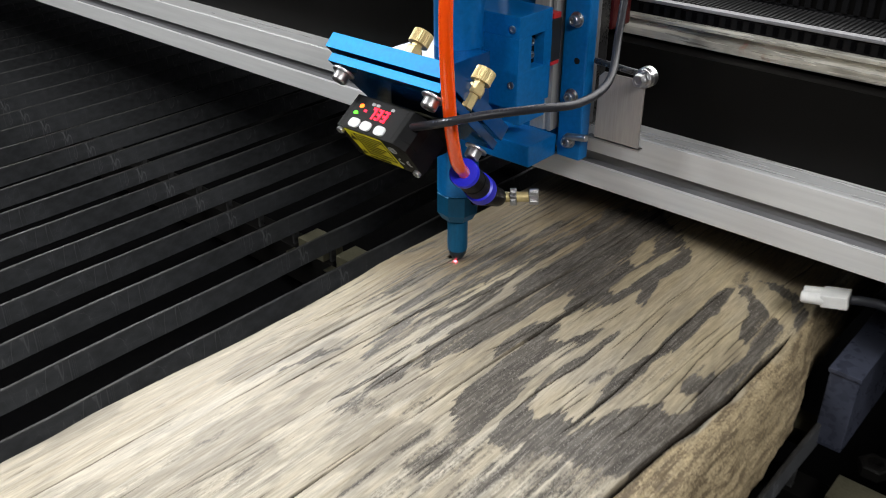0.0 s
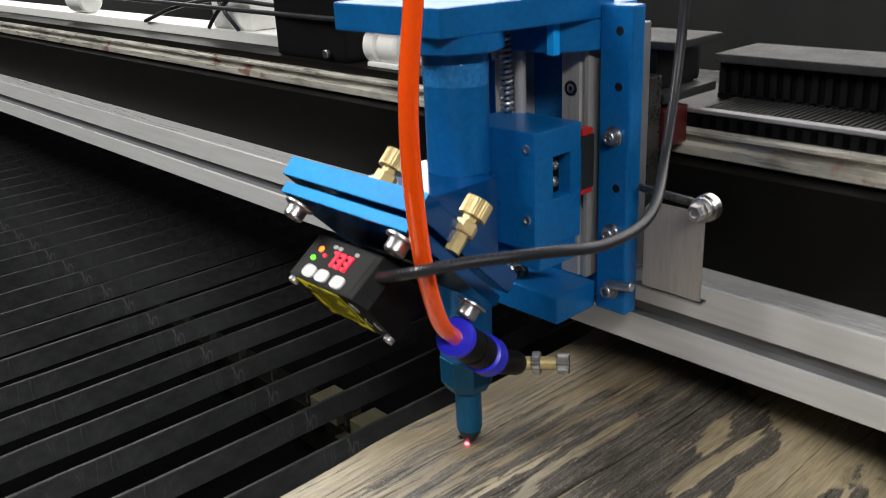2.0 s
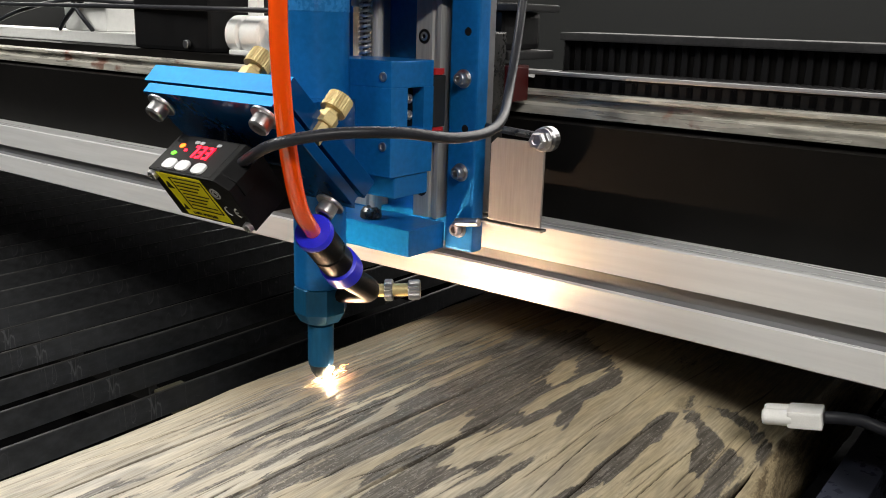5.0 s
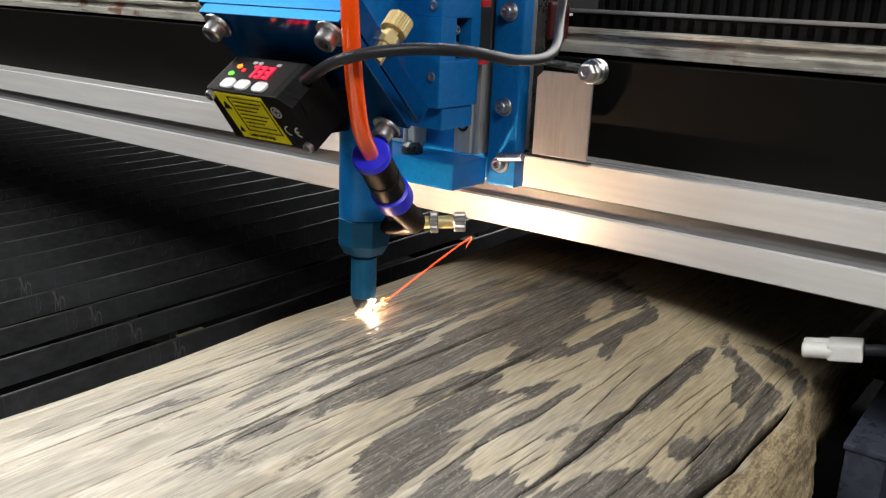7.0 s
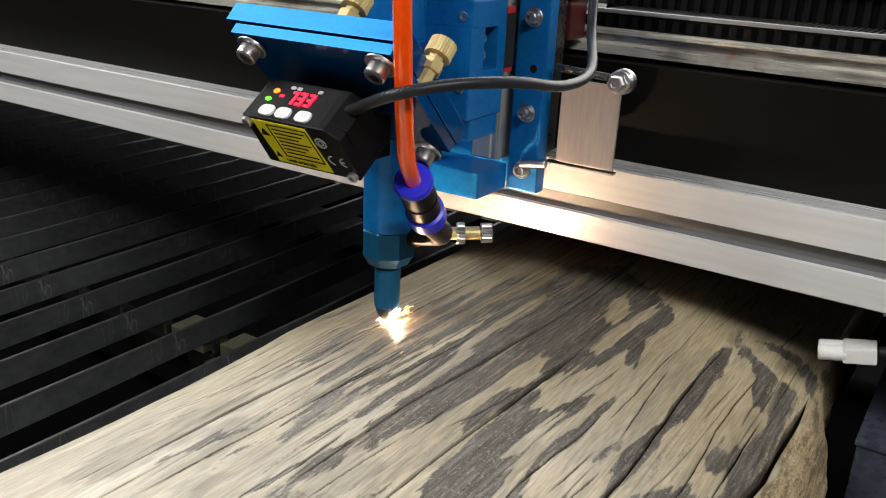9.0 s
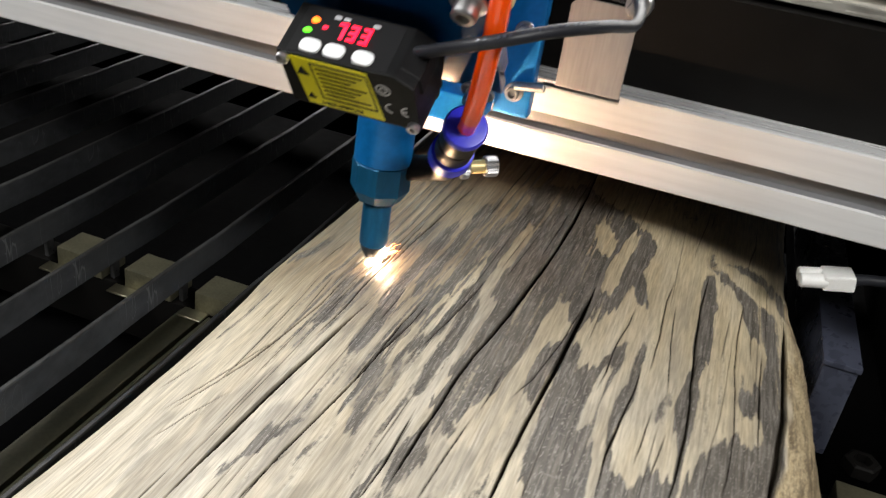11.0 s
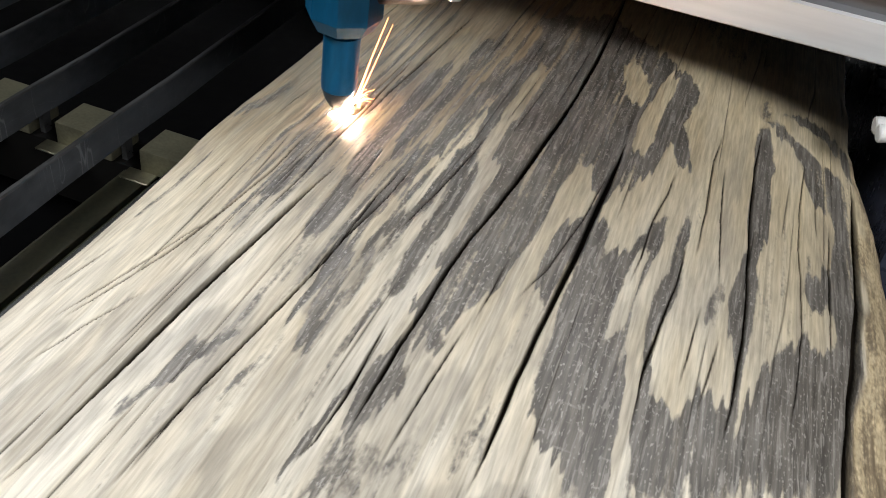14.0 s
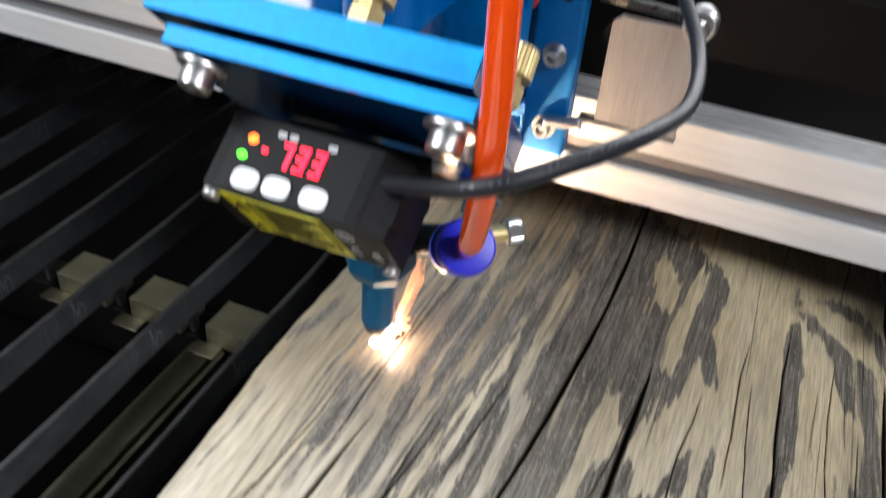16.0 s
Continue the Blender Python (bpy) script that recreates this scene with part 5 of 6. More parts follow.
for x, y, z in ((-0.0125, -0.0735, 0.1400), (0.0480, -0.0735, 0.1405)):
    fix(socket_bolt((x, y, z), n_out, 0.0040, head, 0.0050))
fix(socket_bolt((0.0460, -0.0395, 0.1040), n_out, 0.0040, head, 0.0050))
n_in = Vector((0, s2, s2))


def knob(x, y, z):
    p = Vector((x, y, z)) - n_in * 0.0032
    m = along(p, p + n_in)
    bm = turned([(0.0030, -0.004), (0.0030, 0.0034), (0.0042, 0.0036), (0.0044, 0.0042), (0.0044, 0.0078), (0.0041, 0.0084), (0.0030, 0.0085), (0.0030, 0.0110)], m, 6)
    ob = on_head("adjusting_knob", bm, BRASS, "knurled brass adjusting knob")
    bm = bmesh.new()
    ridges = [bm.verts.new(m @ Vector(((0.0050 + 0.0003 * (i % 2)) * math.cos(i * math.pi / 28), (0.0050 + 0.0003 * (i % 2)) * math.sin(i * math.pi / 28), h))) for h in (0.0105, 0.0172) for i in range(56)]
    for i in range(56):
        bm.faces.new((ridges[i], ridges[(i + 1) % 56], ridges[56 + (i + 1) % 56], ridges[56 + i]))
    bm.faces.new(ridges[:56][::-1])
    bm.faces.new(ridges[56:])
    on_head("knurled_grip", bm, BRASS, "", ob)


knob(0.0195, -0.0585, 0.1500)
knob(0.0506, -0.0482, 0.1353)

# distance sensor: box 44 x 25 x 20 mm, tipped forward
down = Vector((0, 0.585, -0.811))
back = Vector((0, 0.811, 0.585))
SM = Matrix(((1, 0, 0, 0.0154), (0, down.y, back.y, -0.0780), (0, down.z, back.z, 0.1066), (0, 0, 0, 1)))  # x along, y down the face, z into the box


sensor = on_head("sensor_body", prism([(-0.0225, -0.0125), (0.0165, -0.0125), (0.0225, -0.0085), (0.0225, 0.0125), (-0.0225, 0.0125)], 0.0200, SM, 0.0006), BLACK_PLASTIC, "black laser distance sensor with lit red display")


def on_sensor(name, bm, mat, label="", shade=0):
    return on_head(name, bm, mat, label, sensor, shade)


def flat(outline, lift, face="front", bm=None):
    """A printed shape 0.25 mm thick on the front (x along, y down) or the top (x along, y into the box)."""
    m = SM @ Matrix.Translation((0, 0, -0.0002 - lift)) if face == "front" else SM @ Matrix(((1, 0, 0, 0), (0, 0, 1, -0.0127 - lift), (0, 1, 0, 0), (0, 0, 0, 1)))
    return prism(outline, 0.00025, m, 0, bm)


def rect(x0, x1, y0, y1):
    return [(x0, y0), (x1, y0), (x1, y1), (x0, y1)]


def rounded(cx, cy, rx, ry, n=20, p=3.0):
    return [(cx + rx * math.copysign(abs(math.cos(a)) ** (2 / p), math.cos(a)), cy + ry * math.copysign(abs(math.sin(a)) ** (2 / p), math.sin(a))) for a in (2 * math.pi * i / n for i in range(n))]


on_sensor("warning_label", flat([(-0.0185, -0.0112), (0.0075, -0.0112), (0.0105, 0.0112), (-0.0165, 0.0112)], 0), YELLOW, "yellow warning label")
bars = bmesh.new()
for x0, x1, a, b in ((-0.0120, 0.0072, -0.0098, -0.0095), (-0.0105, 0.0088, 0.0065, 0.0068)):
    flat(rect(x0, x1, a, b), 0.0003, bm=bars)
flat([(-0.0120, -0.0098), (-0.0117, -0.0098), (-0.0102, 0.0068), (-0.0105, 0.0068)], 0.0003, bm=bars)
flat([(0.0069, -0.0098), (0.0072, -0.0098), (0.0088, 0.0068), (0.0085, 0.0068)], 0.0003, bm=bars)
for k in range(7):
    d = -0.0078 + k * 0.0020
    flat(rect(-0.0102 + 0.0002 * k, 0.0055 + 0.0002 * k - 0.0025 * (k % 3), d, d + 0.00035), 0.0003, bm=bars)
flat([(-0.0172, -0.0035), (-0.0152, -0.0072), (-0.0130, -0.0035)], 0.0003, bm=bars)
flat([(-0.0160, 0.0080), (-0.0145, 0.0052), (-0.0132, 0.0080)], 0.0003, bm=bars)
on_sensor("label_print", bars, PRINT_BLACK)
words = bpy.data.curves.new("label_words", "FONT")
words.body, words.size, words.align_x, words.extrude = "LASER APERTURE", 0.0019, "CENTER", 0.0001
spell = bpy.data.objects.new("label_words", words)
bm = bmesh.new()
bm.from_mesh(bpy.data.meshes.new_from_object(spell))
bm.transform(SM @ Matrix.Translation((-0.0040, 0.0096, -0.0006)) @ Matrix.Rotation(math.pi, 4, "X"))
bpy.data.objects.remove(spell)
on_sensor("label_words", bm, PRINT_BLACK, "printed black words")


def arc(cx, cy, r, w, a0, a1, bm, n=18):
    inner = [(cx + (r - w) * math.cos(a0 + (a1 - a0) * i / n), cy + (r - w) * math.sin(a0 + (a1 - a0) * i / n)) for i in range(n + 1)]
    outer = [(cx + r * math.cos(a0 + (a1 - a0) * i / n), cy + r * math.sin(a0 + (a1 - a0) * i / n)) for i in range(n + 1)]
    flat(inner + outer[::-1], 0, bm=bm)


marks = bmesh.new()
arc(0.0120, -0.0050, 0.0026, 0.0006, 0, 2 * math.pi * 0.98, marks)
arc(0.0120, -0.0050, 0.0014, 0.0005, 0, 2 * math.pi * 0.98, marks)
arc(0.0138, 0.0036, 0.0024, 0.0006, math.pi * 0.5, math.pi * 1.5, marks)
arc(0.0192, 0.0036, 0.0024, 0.0006, math.pi * 0.5, math.pi * 1.5, marks)
flat(rect(0.0170, 0.0190, 0.0033, 0.0039), 0, bm=marks)
on_sensor("approval_marks", marks, PRINT_GREY, "light grey approval marks")
for x, d in ((-0.0205, -0.0100), (0.0205, 0.0100)):
    p, q = SM @ Vector((x, d, 0.0)), SM @ Vector((x, d, -0.002))
    b = socket_bolt(p, q - p, 0.0021, sensor, 0.0020, washer=False, name="mounting_screw")
for x, mat in ((-0.0125, WHITE_KEY), (-0.0045, WHITE_KEY), (0.0050, WHITE_KEY)):
    bm = prism(rounded(x, 0.0038, 0.0034, 0.0026), 0.0009, SM @ Matrix(((1, 0, 0, 0), (0, 0, 1, -0.0134), (0, 1, 0, 0), (0, 0, 0, 1))), 0)
    on_sensor("button", bm, mat, "white push button")
on_sensor("window", flat(rect(-0.0195, 0.0135, 0.0010, 0.0190), -0.0001, "top"), PRINT_BLACK, "glossy dark display window")
on_sensor("status_led", flat(rounded(-0.0150, 0.0138, 0.0014, 0.0012, 12, 2), 0.0003, "top"), LED_ORANGE, "lit orange lamp")
on_sensor("status_led", flat(rounded(-0.0160, 0.0094, 0.0014, 0.0010, 12, 2), 0.0003, "top"), LED_GREEN, "lit green lamp")
SEGMENTS = {"7": "abc", "3": "abgcd", "-": "g"}


def digit(ch, x, w=0.0024, lo=0.0086, hi=0.0150, t=0.0011):
    mid = (lo + hi) / 2
    place = {"a": rect(x, x + w, hi - t, hi), "g": rect(x, x + w, mid - t / 2, mid + t / 2), "d": rect(x, x + w, lo, lo + t),
             "b": rect(x + w - t, x + w, mid, hi), "c": rect(x + w - t, x + w, lo, mid)}
    bm = bmesh.new()
    for s in SEGMENTS[ch]:
        flat(place[s], 0.0003, "top", bm)
    on_sensor("display_digit", bm, LED_RED, "lit red digit")


for ch, x in (("-", -0.0118), ("7", -0.0070), ("3", -0.0030), ("3", 0.0012)):
    digit(ch, x, 0.0016 if ch == "-" else 0.0028)
small = bmesh.new()
for x, d in ((-0.0085, 0.0165), (-0.0055, 0.0165), (0.0045, 0.0165)):
    flat(rounded(x, d, 0.0012, 0.0008, 10, 4), 0.0003, "top", small)
on_sensor("display_marks", small, PRINT_GREY)
cable_socket = prism([(0.0165, -0.0125), (0.0230, -0.0090), (0.0235, -0.0020), (0.0165, -0.0020)], 0.012, SM @ Matrix.Translation((0, 0, 0.004)), 0.0006)
on_sensor("cable_gland", cable_socket, BLACK_PLASTIC)
on_head("sensor_bracket", boxed(-0.004, 0.036, -0.062, -0.050, 0.1020, 0.1180, 0.001), BLACK_PANEL)

CABLE_WAY = ((0.0309, -0.0725, 0.1208), (0.0569, -0.0792, 0.1317), (0.0735, -0.0667, 0.1362), (0.0854, -0.0445, 0.1359), (0.0904, -0.0152, 0.1321), (0.0863, 0.0167, 0.1345), (0.0707, 0.0483, 0.1496), (0.0600, 0.0720, 0.1872), (0.058, 0.080, 0.24))
on_head("sensor_cable", swept(CABLE_WAY, 0.0021, 14, 90), CABLE, "black round sensor cable", shade=60)
print_bm, way = bmesh.new(), spline(CABLE_WAY, 300)
for k in range(34):
    i = 34 + 3 * k
    if k % 7 in (2, 6):
        continue
    d = (way[i + 1] - way[i - 1]).normalized()
    out = Vector((-0.1, -0.75, 0.65))
    out = (out - d * out.dot(d)).normalized()
    m = Matrix((d, d.cross(out), out)).transposed().to_4x4()
    m.translation = way[i] + out * 0.00205
    boxed(-0.0005, 0.00045 - 0.0002 * (k % 3), -0.0005 + 0.0002 * (k % 2), 0.0005, -0.0001, 0.00016, 0, 1, print_bm, m)
on_head("cable_print", print_bm, NAVY_STEEL, "faint white print along the cable")
HOSE_WAY = ((0.0458, -0.0478, 0.0922), (0.0476, -0.0515, 0.0955), (0.0522, -0.0628, 0.1085), (0.0570, -0.0731, 0.1393), (0.0567, -0.0749, 0.1813), (0.0545, -0.0679, 0.2203), (0.050, -0.050, 0.30))
on_head("air_hose", swept(HOSE_WAY, 0.0033, 20, 80), HOSE, "glossy orange air hose", shade=60)

# hose fitting with its throttle screw
fa, fb = Vector((0.0470, -0.0505, 0.0945)), Vector((0.0285, -0.0060, 0.0585))
fd = (fb - fa).normalized()
fit_ = on_head("hose_fitting", turned([(0.0062, 0.004), (0.0070, 0.005), (0.0072, 0.017), (0.0066, 0.0175), (0.0066, 0.019), (0.0072, 0.0195), (0.0072, 0.031), (0.0064, 0.032)], along(fa, fb), 32), FITTING, "black push-in hose fitting", shade=30)
on_head("collar", turned([(0.0046, -0.0005), (0.0072, -0.0002), (0.0078, 0.0010), (0.0078, 0.0030), (0.0066, 0.0042)], along(fa, fb), 32), COLLAR, "violet-blue release collar", fit_, 30)
on_head("collar", turned([(0.0064, 0.0318), (0.0082, 0.0325), (0.0085, 0.0415), (0.0076, 0.0425), (0.0045, 0.0429)], along(fa, fb), 32), COLLAR, "violet-blue release collar", fit_, 30)
on_head("elbow", swept([tuple(fa + fd * 0.041), tuple(fa + fd * 0.050), (0.0250, 0.0060, 0.0530), (0.012, 0.0045, 0.0500), (0.008, 0.002, 0.0490)], 0.0055, 18, 24), FITTING, "", fit_, 50)
va, vb = Vector((0.0270, 0.0095, 0.0525)), Vector((0.0440, 0.0215, 0.0537))
on_head("throttle_screw", turned([(0.0030, 0), (0.0030, 0.0205)], along(va, vb), 20), BRASS, "brass throttle screw", fit_, 30)


def knurl(r, z0, z1, a, b):
    bm, m, n = bmesh.new(), along(a, b), 22
    rows = [[bm.verts.new(m @ Vector(((r - 0.0005 * (i % 2) - c) * math.cos(i * math.pi / n), (r - 0.0005 * (i % 2) - c) * math.sin(i * math.pi / n), z))) for i in range(2 * n)] for z, c in ((z0, 0.0004), (z0 + 0.0005, 0), (z1 - 0.0005, 0), (z1, 0.0004))]
    for p, q in zip(rows, rows[1:]):
        for i in range(2 * n):
            bm.faces.new((p[i], p[(i + 1) % (2 * n)], q[(i + 1) % (2 * n)], q[i]))
    bm.faces.new(rows[0][::-1])
    bm.faces.new(rows[-1])
    return bm


on_head("lock_nut", knurl(0.0052, 0.0040, 0.0078, va, vb), STEEL, "knurled lock nut", fit_)
on_head("screw_head", knurl(0.0047, 0.0150, 0.0205, va, vb), STEEL, "knurled screw head", fit_)

# splash bracket, its screw and the loose strap
on_head("bracket", prism([(0.0, 0.0), (0.029, 0.0), (0.029, 0.0365), (0.026, 0.0395), (0.003, 0.0395), (0.0, 0.0365)], 0.0015, Matrix(((1, 0, 0, 0.0550), (0, 0, 1, 0.0580), (0, 1, 0, 0.0830), (0, 0, 0, 1))), 0.0003), ALU_SHEET, "thin aluminium bracket plate")
on_head("bracket_arm", rod((0.049, 0.062, 0.1265), (0.0835, 0.062, 0.1245), 0.0018, 10), STEEL_DARK)
fix(socket_bolt((0.0828, 0.0585, 0.1240), (0, -1, 0), 0.0036, head, 0.0060, hexagon=True, name="bracket_bolt"))
on_head("bolt_washer", rod((0.0828, 0.0596, 0.1240), (0.0828, 0.0650, 0.1240), 0.0058, 24), STEEL)
on_head("strap_end", rod((0.0375, 0.0560, 0.0790), (0.0510, 0.0565, 0.0810), 0.0022, 12), STEEL, "", None, 40)
on_head("strap", boxed(0.049, 0.0840, 0.0590, 0.0640, 0.0806, 0.0818, 0.0003), STEEL, "thin bent metal strap")

# ---- loose connector ----
plug = empty("cable_connector", (0.197, 0.099, 0.004))
tagged(plug, "white two-pole plastic cable connector on a hanging wire", "connector")
PM = along((0.1840, 0.0972, 0.0070), (0.2095, 0.1010, 0.0115))
PI = Matrix.Translation((-0.197, -0.099, -0.004))
bm = bmesh.new()
for sgn in (-1, 1):
    turned([(0.0030, 0), (0.0036, 0.0006), (0.0037, 0.0120), (0.0034, 0.0125)], PM @ Matrix.Translation((0.0033 * sgn, 0, 0)), 20, bm)
ob = smooth(part("sleeve", bm, WHITE, plug), 40)
ob.matrix_parent_inverse = PI
bm = boxed(-0.0066, 0.0066, -0.0038, 0.0038, 0.0105, 0.0250, 0.0012, 2, None, PM)
ob = part("housing", bm, WHITE, plug)
ob.matrix_parent_inverse = PI
bm = swept([(0.2090, 0.1009, 0.0114), (0.217, 0.102, 0.0130), (0.228, 0.104, 0.0125), (0.25, 0.108, 0.002), (0.275, 0.112, -0.055)], 0.0028, 12, 40)
ob = smooth(part("wire", bm, CABLE, plug, "dark twisted wire"), 60)
ob.matrix_parent_inverse = PI


# ---- background behind the gantry ----
def build_background():
    chain = empty("cable_chain", (0.4, 0.20, 0.150))
    tagged(chain, "black slotted cable duct along the top of the gantry", "cable duct")
    inv = Matrix.Translation((-0.4, -0.20, -0.150))
    ob = part("duct_floor", boxed(0.030, 0.75, 0.165, 0.20, 0.1467, 0.1490, 0.0005), BLACK_PLASTIC, chain)
    ob.matrix_parent_inverse = inv
    ob = part("duct_lid", boxed(0.030, 0.75, 0.160, 0.203, 0.1655, 0.1700, 0.001), RUBBER, chain, "dull grey duct lid")
    ob.matrix_parent_inverse = inv
    # black panel added behind the teeth, in place of shade in the gaps
    ob = part("duct_gap_shade", boxed(0.030, 0.75, 0.1658, 0.1670, 0.1490, 0.1655, 0), BLACK_PANEL, chain)
    ob.matrix_parent_inverse = inv
    tooth = None
    for k in range(100):
        if tooth is None:
            ob = tooth = part("duct_tooth", boxed(0.031, 0.0345, 0.1640, 0.1655, 0.1490, 0.1655, 0.0004, 1), BLACK_PLASTIC, chain)
        else:
            ob = bpy.data.objects.new("duct_tooth", tooth.data)
            scene.collection.objects.link(ob)
            ob.parent = chain
        ob.matrix_parent_inverse = inv
        ob.location = (k * 0.0070, 0, 0)


build_background()


def build_belt():
    """The ribbed drive belt that lies in the slotted channel over the rail."""
    belt = empty("drive_belt", (0.4, 0.14, 0.1470))
    tagged(belt, "black ribbed rubber drive belt lying in a slotted channel", "belt")
    inv = Matrix.Translation((-0.4, -0.14, -0.1470))
    part("band", boxed(0.045, 0.75, 0.1265, 0.1560, 0.1467, 0.1492, 0.0004), BLACK_PLASTIC, belt).matrix_parent_inverse = inv
    bm = bmesh.new()
    for k in range(230):
        x = 0.046 + k * 0.003
        boxed(x, x + 0.0015, 0.1268, 0.1557, 0.1491, 0.1500, 0, 1, bm)
    ribs = part("ribs", bm, RUBBER, belt, "fine rubber ribs across the belt")
    ribs.matrix_parent_inverse = inv
    tagged(ribs, "fine rubber ribs across the belt", kind="stuff")
    # raised near-black strips paint the shade inside the channel's open slots
    slot = None
    for k in range(70):
        if slot is None:
            ob = slot = on_gantry("slot", boxed(0.0470, 0.0500, 0.1186, 0.1192, 0.1424, 0.1474, 0), NEAR_BLACK)
        else:
            ob = bpy.data.objects.new("slot", slot.data)
            scene.collection.objects.link(ob)
            ob.parent, ob.matrix_parent_inverse = gantry, GI
        ob.location = (k * 0.0070, 0, 0)


build_belt()


def build_drive():
    """The belt drive and clutter that stand on the gantry."""
    drive = empty("belt_drive", (-0.20, 0.14, 0.1467))
    tagged(drive, "white belt pulley housing with strap on the gantry", "pulley housing")
    inv = Matrix.Translation((0.20, -0.14, -0.1467))

    def add(name, bm, mat, label="", angle=0):
        ob = part(name, bm, mat, drive, label)
        ob.matrix_parent_inverse = inv
        return smooth(ob, angle) if angle else ob

    add("housing", turned([(0.011, 0), (0.0135, 0.002), (0.0135, 0.012), (0.0105, 0.013), (0.0105, 0.016), (0.0135, 0.017), (0.0135, 0.034), (0.012, 0.036)], along((-0.222, 0.14, 0.1602), (-0.180, 0.14, 0.1602)), 36), WHITE, "", 35)
    add("hub", rod((-0.1865, 0.14, 0.1602), (-0.150, 0.14, 0.1602), 0.0048, 20), WHITE, "", 35)
    add("strap", boxed(-0.207, -0.197, 0.1370, 0.1430, 0.172, 0.26, 0.001), WHITE, "upright white strap")
    add("foot", boxed(-0.218, -0.186, 0.128, 0.152, 0.1467, 0.1500, 0.001), WHITE)
    box = empty("motor_box", (-0.285, 0.145, 0.1467))
    tagged(box, "black motor box with a bright bolt on the gantry", "motor")
    for name, bm, mat in (("body", boxed(-0.330, -0.240, 0.128, 0.185, 0.1467, 0.205, 0.003), BLACK_PLASTIC), ("bolt", rod((-0.262, 0.1275, 0.1520), (-0.262, 0.1240, 0.1520), 0.0032, 16), STEEL)):
        part(name, bm, mat, box).matrix_parent_inverse = Matrix.Translation((0.285, -0.145, -0.1467))
    strip = part("white_trunking", boxed(-1.2, -0.345, 0.150, 0.185, 0.1467, 0.1560, 0.001), WHITE)
    tagged(strip, "white plastic cable trunking along the gantry", "trunking")
    tower = part("terminal_box", boxed(-0.475, -0.410, 0.155, 0.190, 0.1562, 0.235, 0.002), WHITE)
    tagged(tower, "white terminal box standing on the trunking", "terminal box")
    end = part("bearing_housing", turned([(0.012, 0), (0.014, 0.002), (0.014, 0.040), (0.012, 0.042)], along((-0.800, 0.16, 0.1700), (-0.760, 0.16, 0.1700)), 28), WHITE)
    tagged(end, "white round bearing housing on the gantry", "bearing housing")
    smooth(end, 35)
    for k, way in enumerate((((-0.60, 0.148, 0.1565), (-0.53, 0.146, 0.172), (-0.45, 0.148, 0.182), (-0.36, 0.150, 0.180)), ((-0.475, 0.150, 0.1567), (-0.455, 0.148, 0.170), (-0.435, 0.150, 0.182), (-0.40, 0.152, 0.195)),
                             ((-0.425, 0.151, 0.1567), (-0.440, 0.148, 0.172), (-0.460, 0.150, 0.190)), ((-1.1, 0.152, 0.176), (-0.7, 0.150, 0.1765), (-0.3, 0.126, 0.1775), (-0.1, 0.125, 0.1770)))):
        ob = smooth(part("cable", swept(way, 0.0019, 8, 30), CABLE), 60)
        tagged(ob, "thin black cable running over the gantry", "cable", "cables on the gantry")


build_drive()
structure(part("wall_back", boxed(-2.2, 1.4, 1.30, 1.34, -0.5, 0.25, 0), GREY_WALL), "dark grey back panel of the machine", "wall")
structure(part("wall_left", boxed(-2.24, -2.2, -1.2, 1.34, -0.5, 0.45, 0), GREY_WALL), "dark grey side panel of the machine", "wall")
structure(part("wall_right", boxed(1.4, 1.44, -1.2, 1.34, -0.5, 0.25, 0), GREY_WALL), "dark grey side panel of the machine", "wall")

# ---- burning spot ----
def flame_mesh(seed, wide, long_, high):
    bm = bmesh.new()
    bmesh.ops.create_icosphere(bm, subdivisions=3, radius=1)
    for v in bm.verts:
        k = 1 + 0.35 * (noise.noise(v.co * 1.7 + Vector((seed, 0, 0))))
        v.co = Vector((v.co.x * wide * k, v.co.y * long_ * k, v.co.z * high * k))
    return bm


flame = smooth(part("burning_spot", flame_mesh(1, 0.0019, 0.0019, 0.0003), FLAME), 180)
tagged(flame, "white-hot burning spot under the nozzle", "flame")
# flat glowing disc, added to draw the flame's white glare on the board
halo = smooth(part("glare_disc", flame_mesh(3, 0.0028, 0.0019, 0.0003), GLARE), 180)
tagged(halo, "added glowing disc for the white glare round the burning spot", "flame")
glow = smooth(part("glowing_spot", flame_mesh(4, 0.0019, 0.0013, 0.0006), FAINT), 180)
tagged(glow, "small glowing orange burning spot under the nozzle", "flame")
jet = smooth(part("flame_jet", swept([(0.0, 0.0, 0.0), (0.0012, 0.0009, 0.0035), (0.0028, 0.0020, 0.0066)], 0.0008, 10, 12, None, (1.2, 0.4)), JET), 180)
tagged(jet, "thin white-hot flame jet beside the nozzle tip", "flame")
plume = bmesh.new()
for k in range(11):
    a = random.uniform(-0.8, 1.1)
    d = Vector((math.cos(a), math.sin(a), random.uniform(0.1, 0.9)))
    p = Vector((0.001, 0.001, 0.0)) + d * random.uniform(0.0, 0.004)
    swept([tuple(p), tuple(p + d * 0.0015), tuple(p + d * random.uniform(0.002, 0.0045) + Vector((0.0006, 0, -0.0006)))], 0.00016, 6, 6, plume, (1.2, 0.4))
embers = tagged(part("ember_sparks", plume, EMBER), "small glowing orange sparks beside the nozzle", "sparks")
streak = swept([(0.001, 0.003, 0.002), (0.0050, 0.003, 0.018), (0.0095, 0.003, 0.034)], 0.00030, 6, 16, None, (1.4, 0.4))
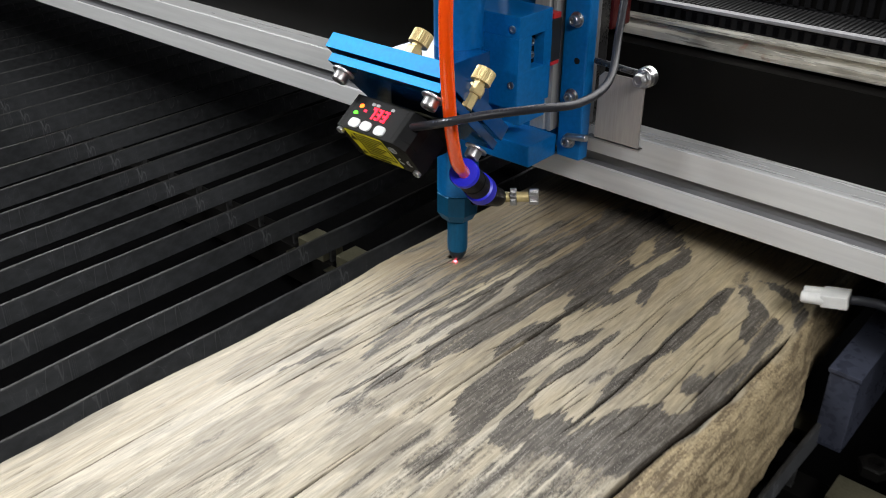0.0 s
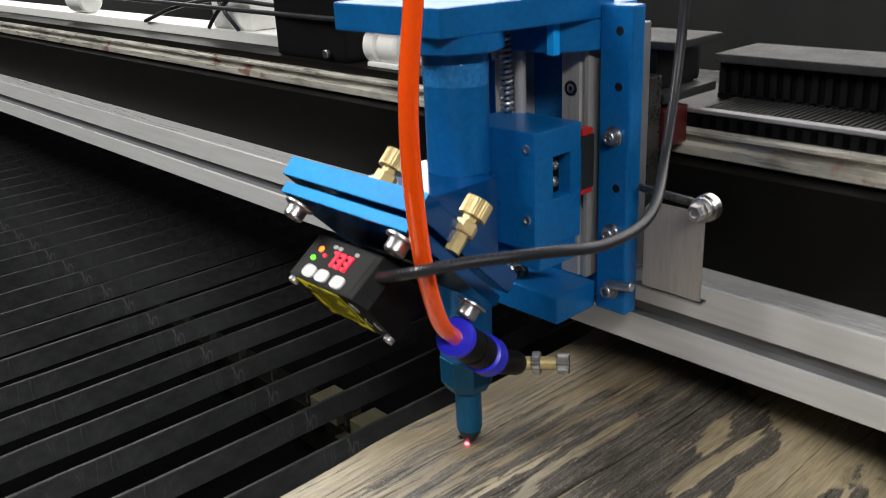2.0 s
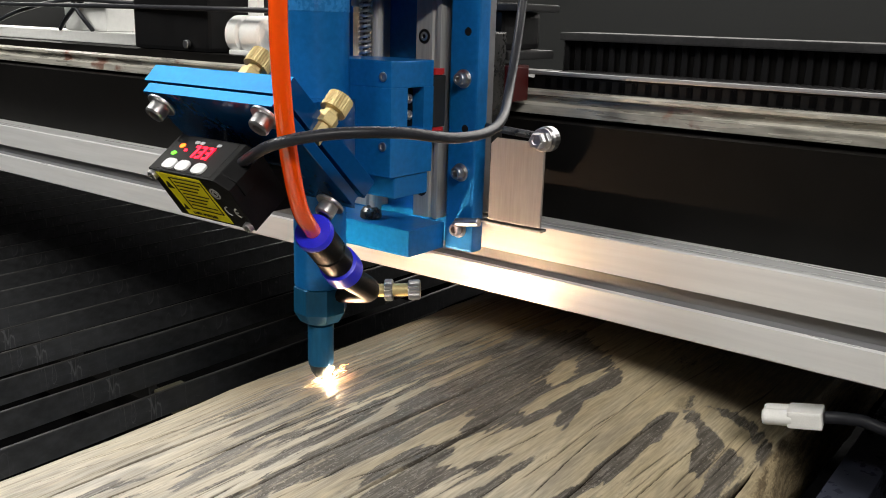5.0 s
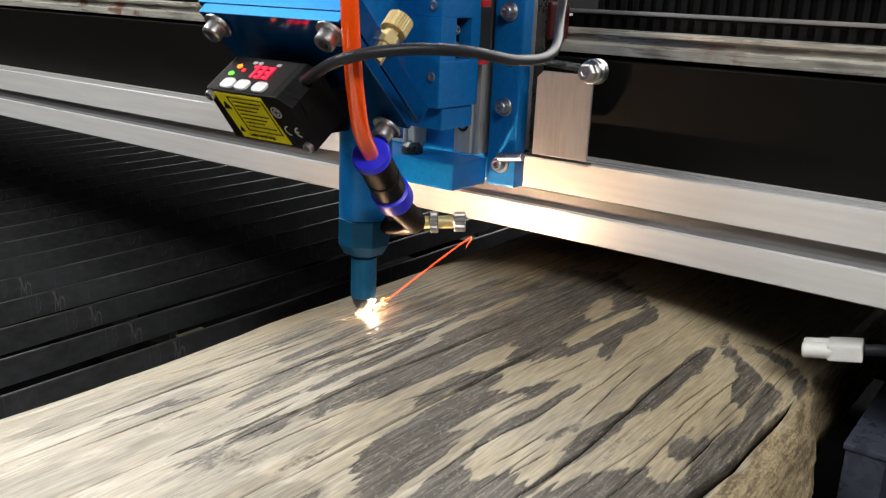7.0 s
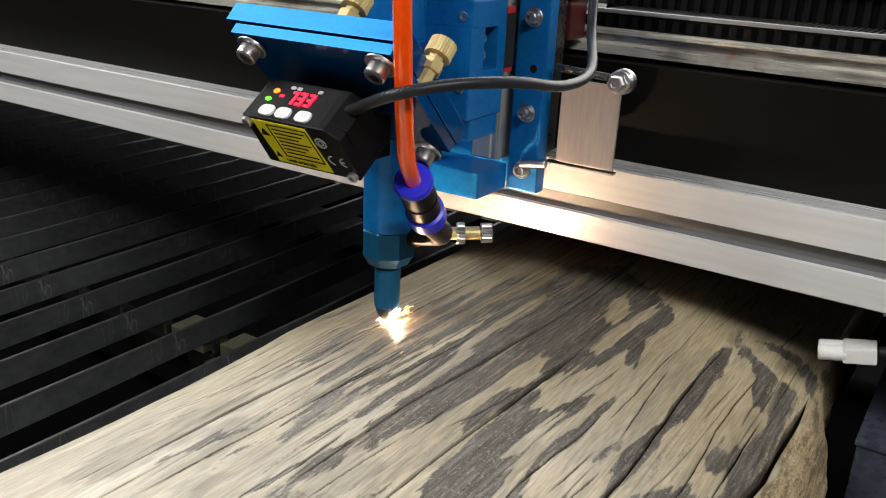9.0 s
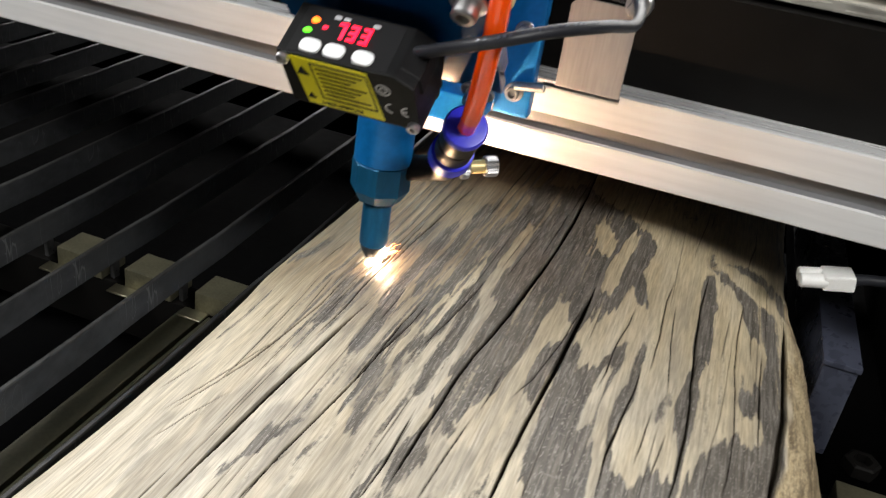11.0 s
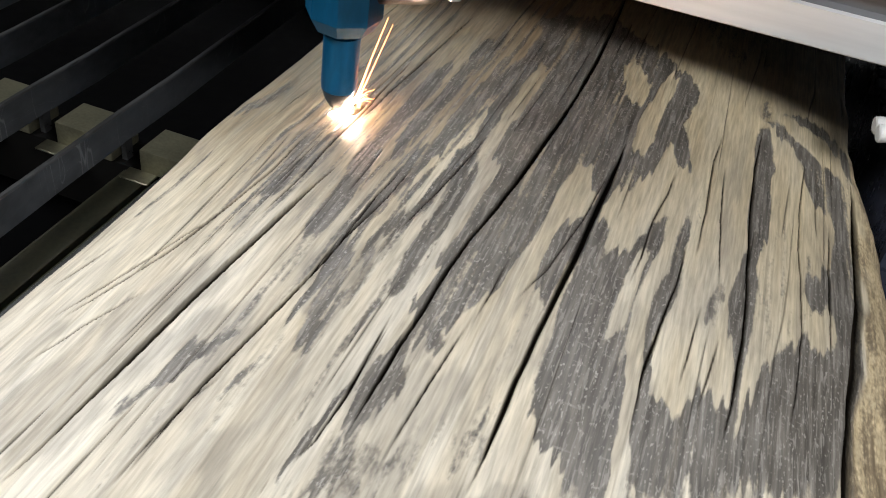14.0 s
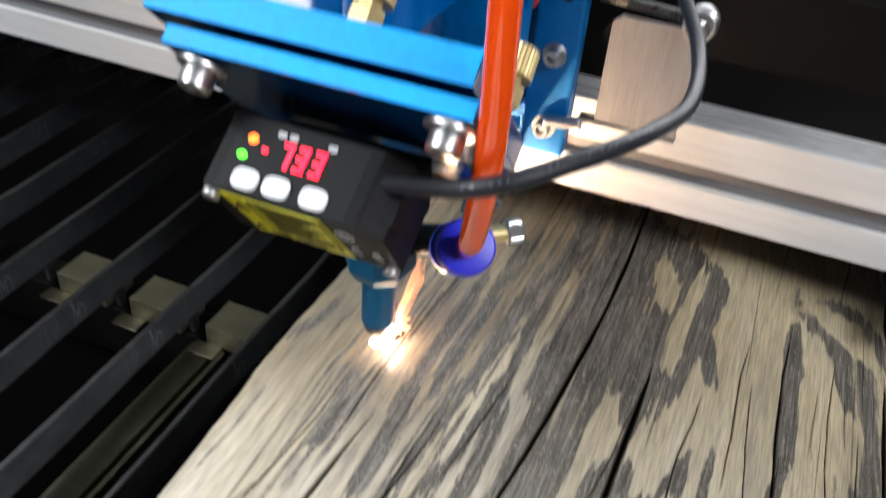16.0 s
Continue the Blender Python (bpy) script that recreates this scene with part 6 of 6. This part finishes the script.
swept([(0.002, 0.002, 0.002), (0.0068, 0.002, 0.017), (0.0120, 0.001, 0.033)], 0.00018, 6, 16, streak, (1.4, 0.4))
swept([(0.001, 0.003, 0.002), (0.0028, 0.003, 0.0035), (0.0038, 0.003, 0.0022)], 0.00028, 6, 8, streak, (1.2, 0.6))
trail = tagged(part("spark_trail", streak, EMBER), "thin glowing orange spark trails", "sparks")
flyer = tagged(part("flying_spark", swept([(0.002, 0.001, 0), (0.018, 0.014, 0.018), (0.036, 0.028, 0.037), (0.034, 0.029, 0.032)], 0.00020, 6, 24, None, (1.3, 0.6)), SPARK_RED), "long thin glowing red spark trail", "sparks")
dot = tagged(part("pointer_spot", flame_mesh(5, 0.0010, 0.0010, 0.0004), POINTER), "small red pointer light spot on the board", "light spot")

HEAD_ROWS = [
    (0.0, 0.0055, -0.0003),
    (0.5, -0.0005, 0.0001),
    (1.0, -0.0057, 0.0006),
    (1.5, -0.0004, 0.0012),
    (2.0, 0.0058, -0.0002),
    (2.5, 0.0030, -0.0019),
    (3.0, -0.0024, -0.0004),
    (3.5, -0.0060, -0.0005),
    (4.0, 0.0011, -0.0016),
    (4.2, -0.0015, -0.0013),
    (6.3, 0.0061, 0.0016),
    (6.5, 0.0061, 0.0023),
    (7.0, 0.0013, 0.0013),
    (7.5, 0.0006, 0.0005),
    (8.0, 0.0067, 0.0002),
    (8.2, 0.0060, -0.0003),
    (10.3, -0.0023, 0.0000),
    (10.5, -0.0029, 0.0001),
    (11.0, -0.0019, -0.0000),
    (11.5, 0.0027, -0.0001),
    (12.0, -0.0063, -0.0003),
    (12.5, 0.0023, -0.0009),
    (13.0, 0.0005, -0.0003),
    (13.5, -0.0036, -0.0000),
    (14.0, -0.0031, 0.0003),
    (14.5, -0.0011, 0.0008),
    (15.0, -0.0067, 0.0002),
    (15.5, 0.0016, -0.0001),
    (16.0, -0.0039, -0.0006),
]
BURNING = [(0.3, 0.9), (1.1, 1.8), (2.3, 2.6), (2.9, 3.4), (3.8, 4.3), (4.8, 5.2), (5.6, 6.35), (6.8, 7.8), (8.6, 9.0), (9.4, 9.9), (10.4, 11.3), (12.7, 14.8), (15.8, 16.0)]
GLOWING = [(0.9, 1.0), (3.5, 3.6), (6.3, 6.4), (7.8, 7.9), (11.4, 11.6), (12.4, 12.6), (14.9, 15.2)]


def head_at(t):
    for (t0, x0, y0), (t1, x1, y1) in zip(HEAD_ROWS, HEAD_ROWS[1:]):
        if t0 <= t <= t1:
            k = (t - t0) / (t1 - t0)
            return x0 + (x1 - x0) * k, y0 + (y1 - y0) * k
    return HEAD_ROWS[-1][1:]


def flicker(ob, spans, dx, dy, up, sunk, step=0.1, pit=0.0):
    """Burns at the nozzle during the spans, or within the charred pit; between them it has sunk into the cut in the board."""
    rows, t = [], 0.0
    while t < 16.001:
        x, y = head_at(t)
        if pit:
            x, y = min(pit, max(-pit, x)), 0.0
        lit = any(a - 0.01 <= t <= b + 0.01 for a, b in spans)
        rows.append((t, pose(x + dx, y + dy, board_height(x + dx) + up if lit else sunk)))
        t = round(t + step, 3)
    walk(ob, rows)


def motions():
    walk(head, [(t, pose(x, y, 0.0055)) for t, x, y in HEAD_ROWS])
    flicker(flame, BURNING, 0.0008, 0.0034, -0.0007, -0.022, pit=0.0025)
    flicker(halo, BURNING, 0.0006, -0.0026, 0.0001, -0.022)
    flicker(glow, GLOWING, 0.0015, -0.0022, 0.0002, -0.022)
    flicker(jet, BURNING, 0.0040, -0.0010, 0.0006, -0.022)
    flicker(embers, BURNING + [(3.5, 3.5), (11.4, 11.6), (12.4, 12.6), (14.9, 15.1)], 0.0035, 0.0020, 0.0028, -0.022)
    flicker(flyer, [(7.0, 7.0), (8.2, 8.2)], 0.004, 0.002, 0.0025, -0.046)
    flicker(trail, [(13.0, 13.0), (13.9, 14.0), (16.0, 16.0)], 0.004, 0.002, 0.0025, -0.046)
    flicker(dot, [(0.0, 0.2), (1.0, 1.0), (1.9, 2.1), (11.9, 12.2), (15.4, 15.6)], 0.001, -0.003, 0.0002, -0.02)


motions()
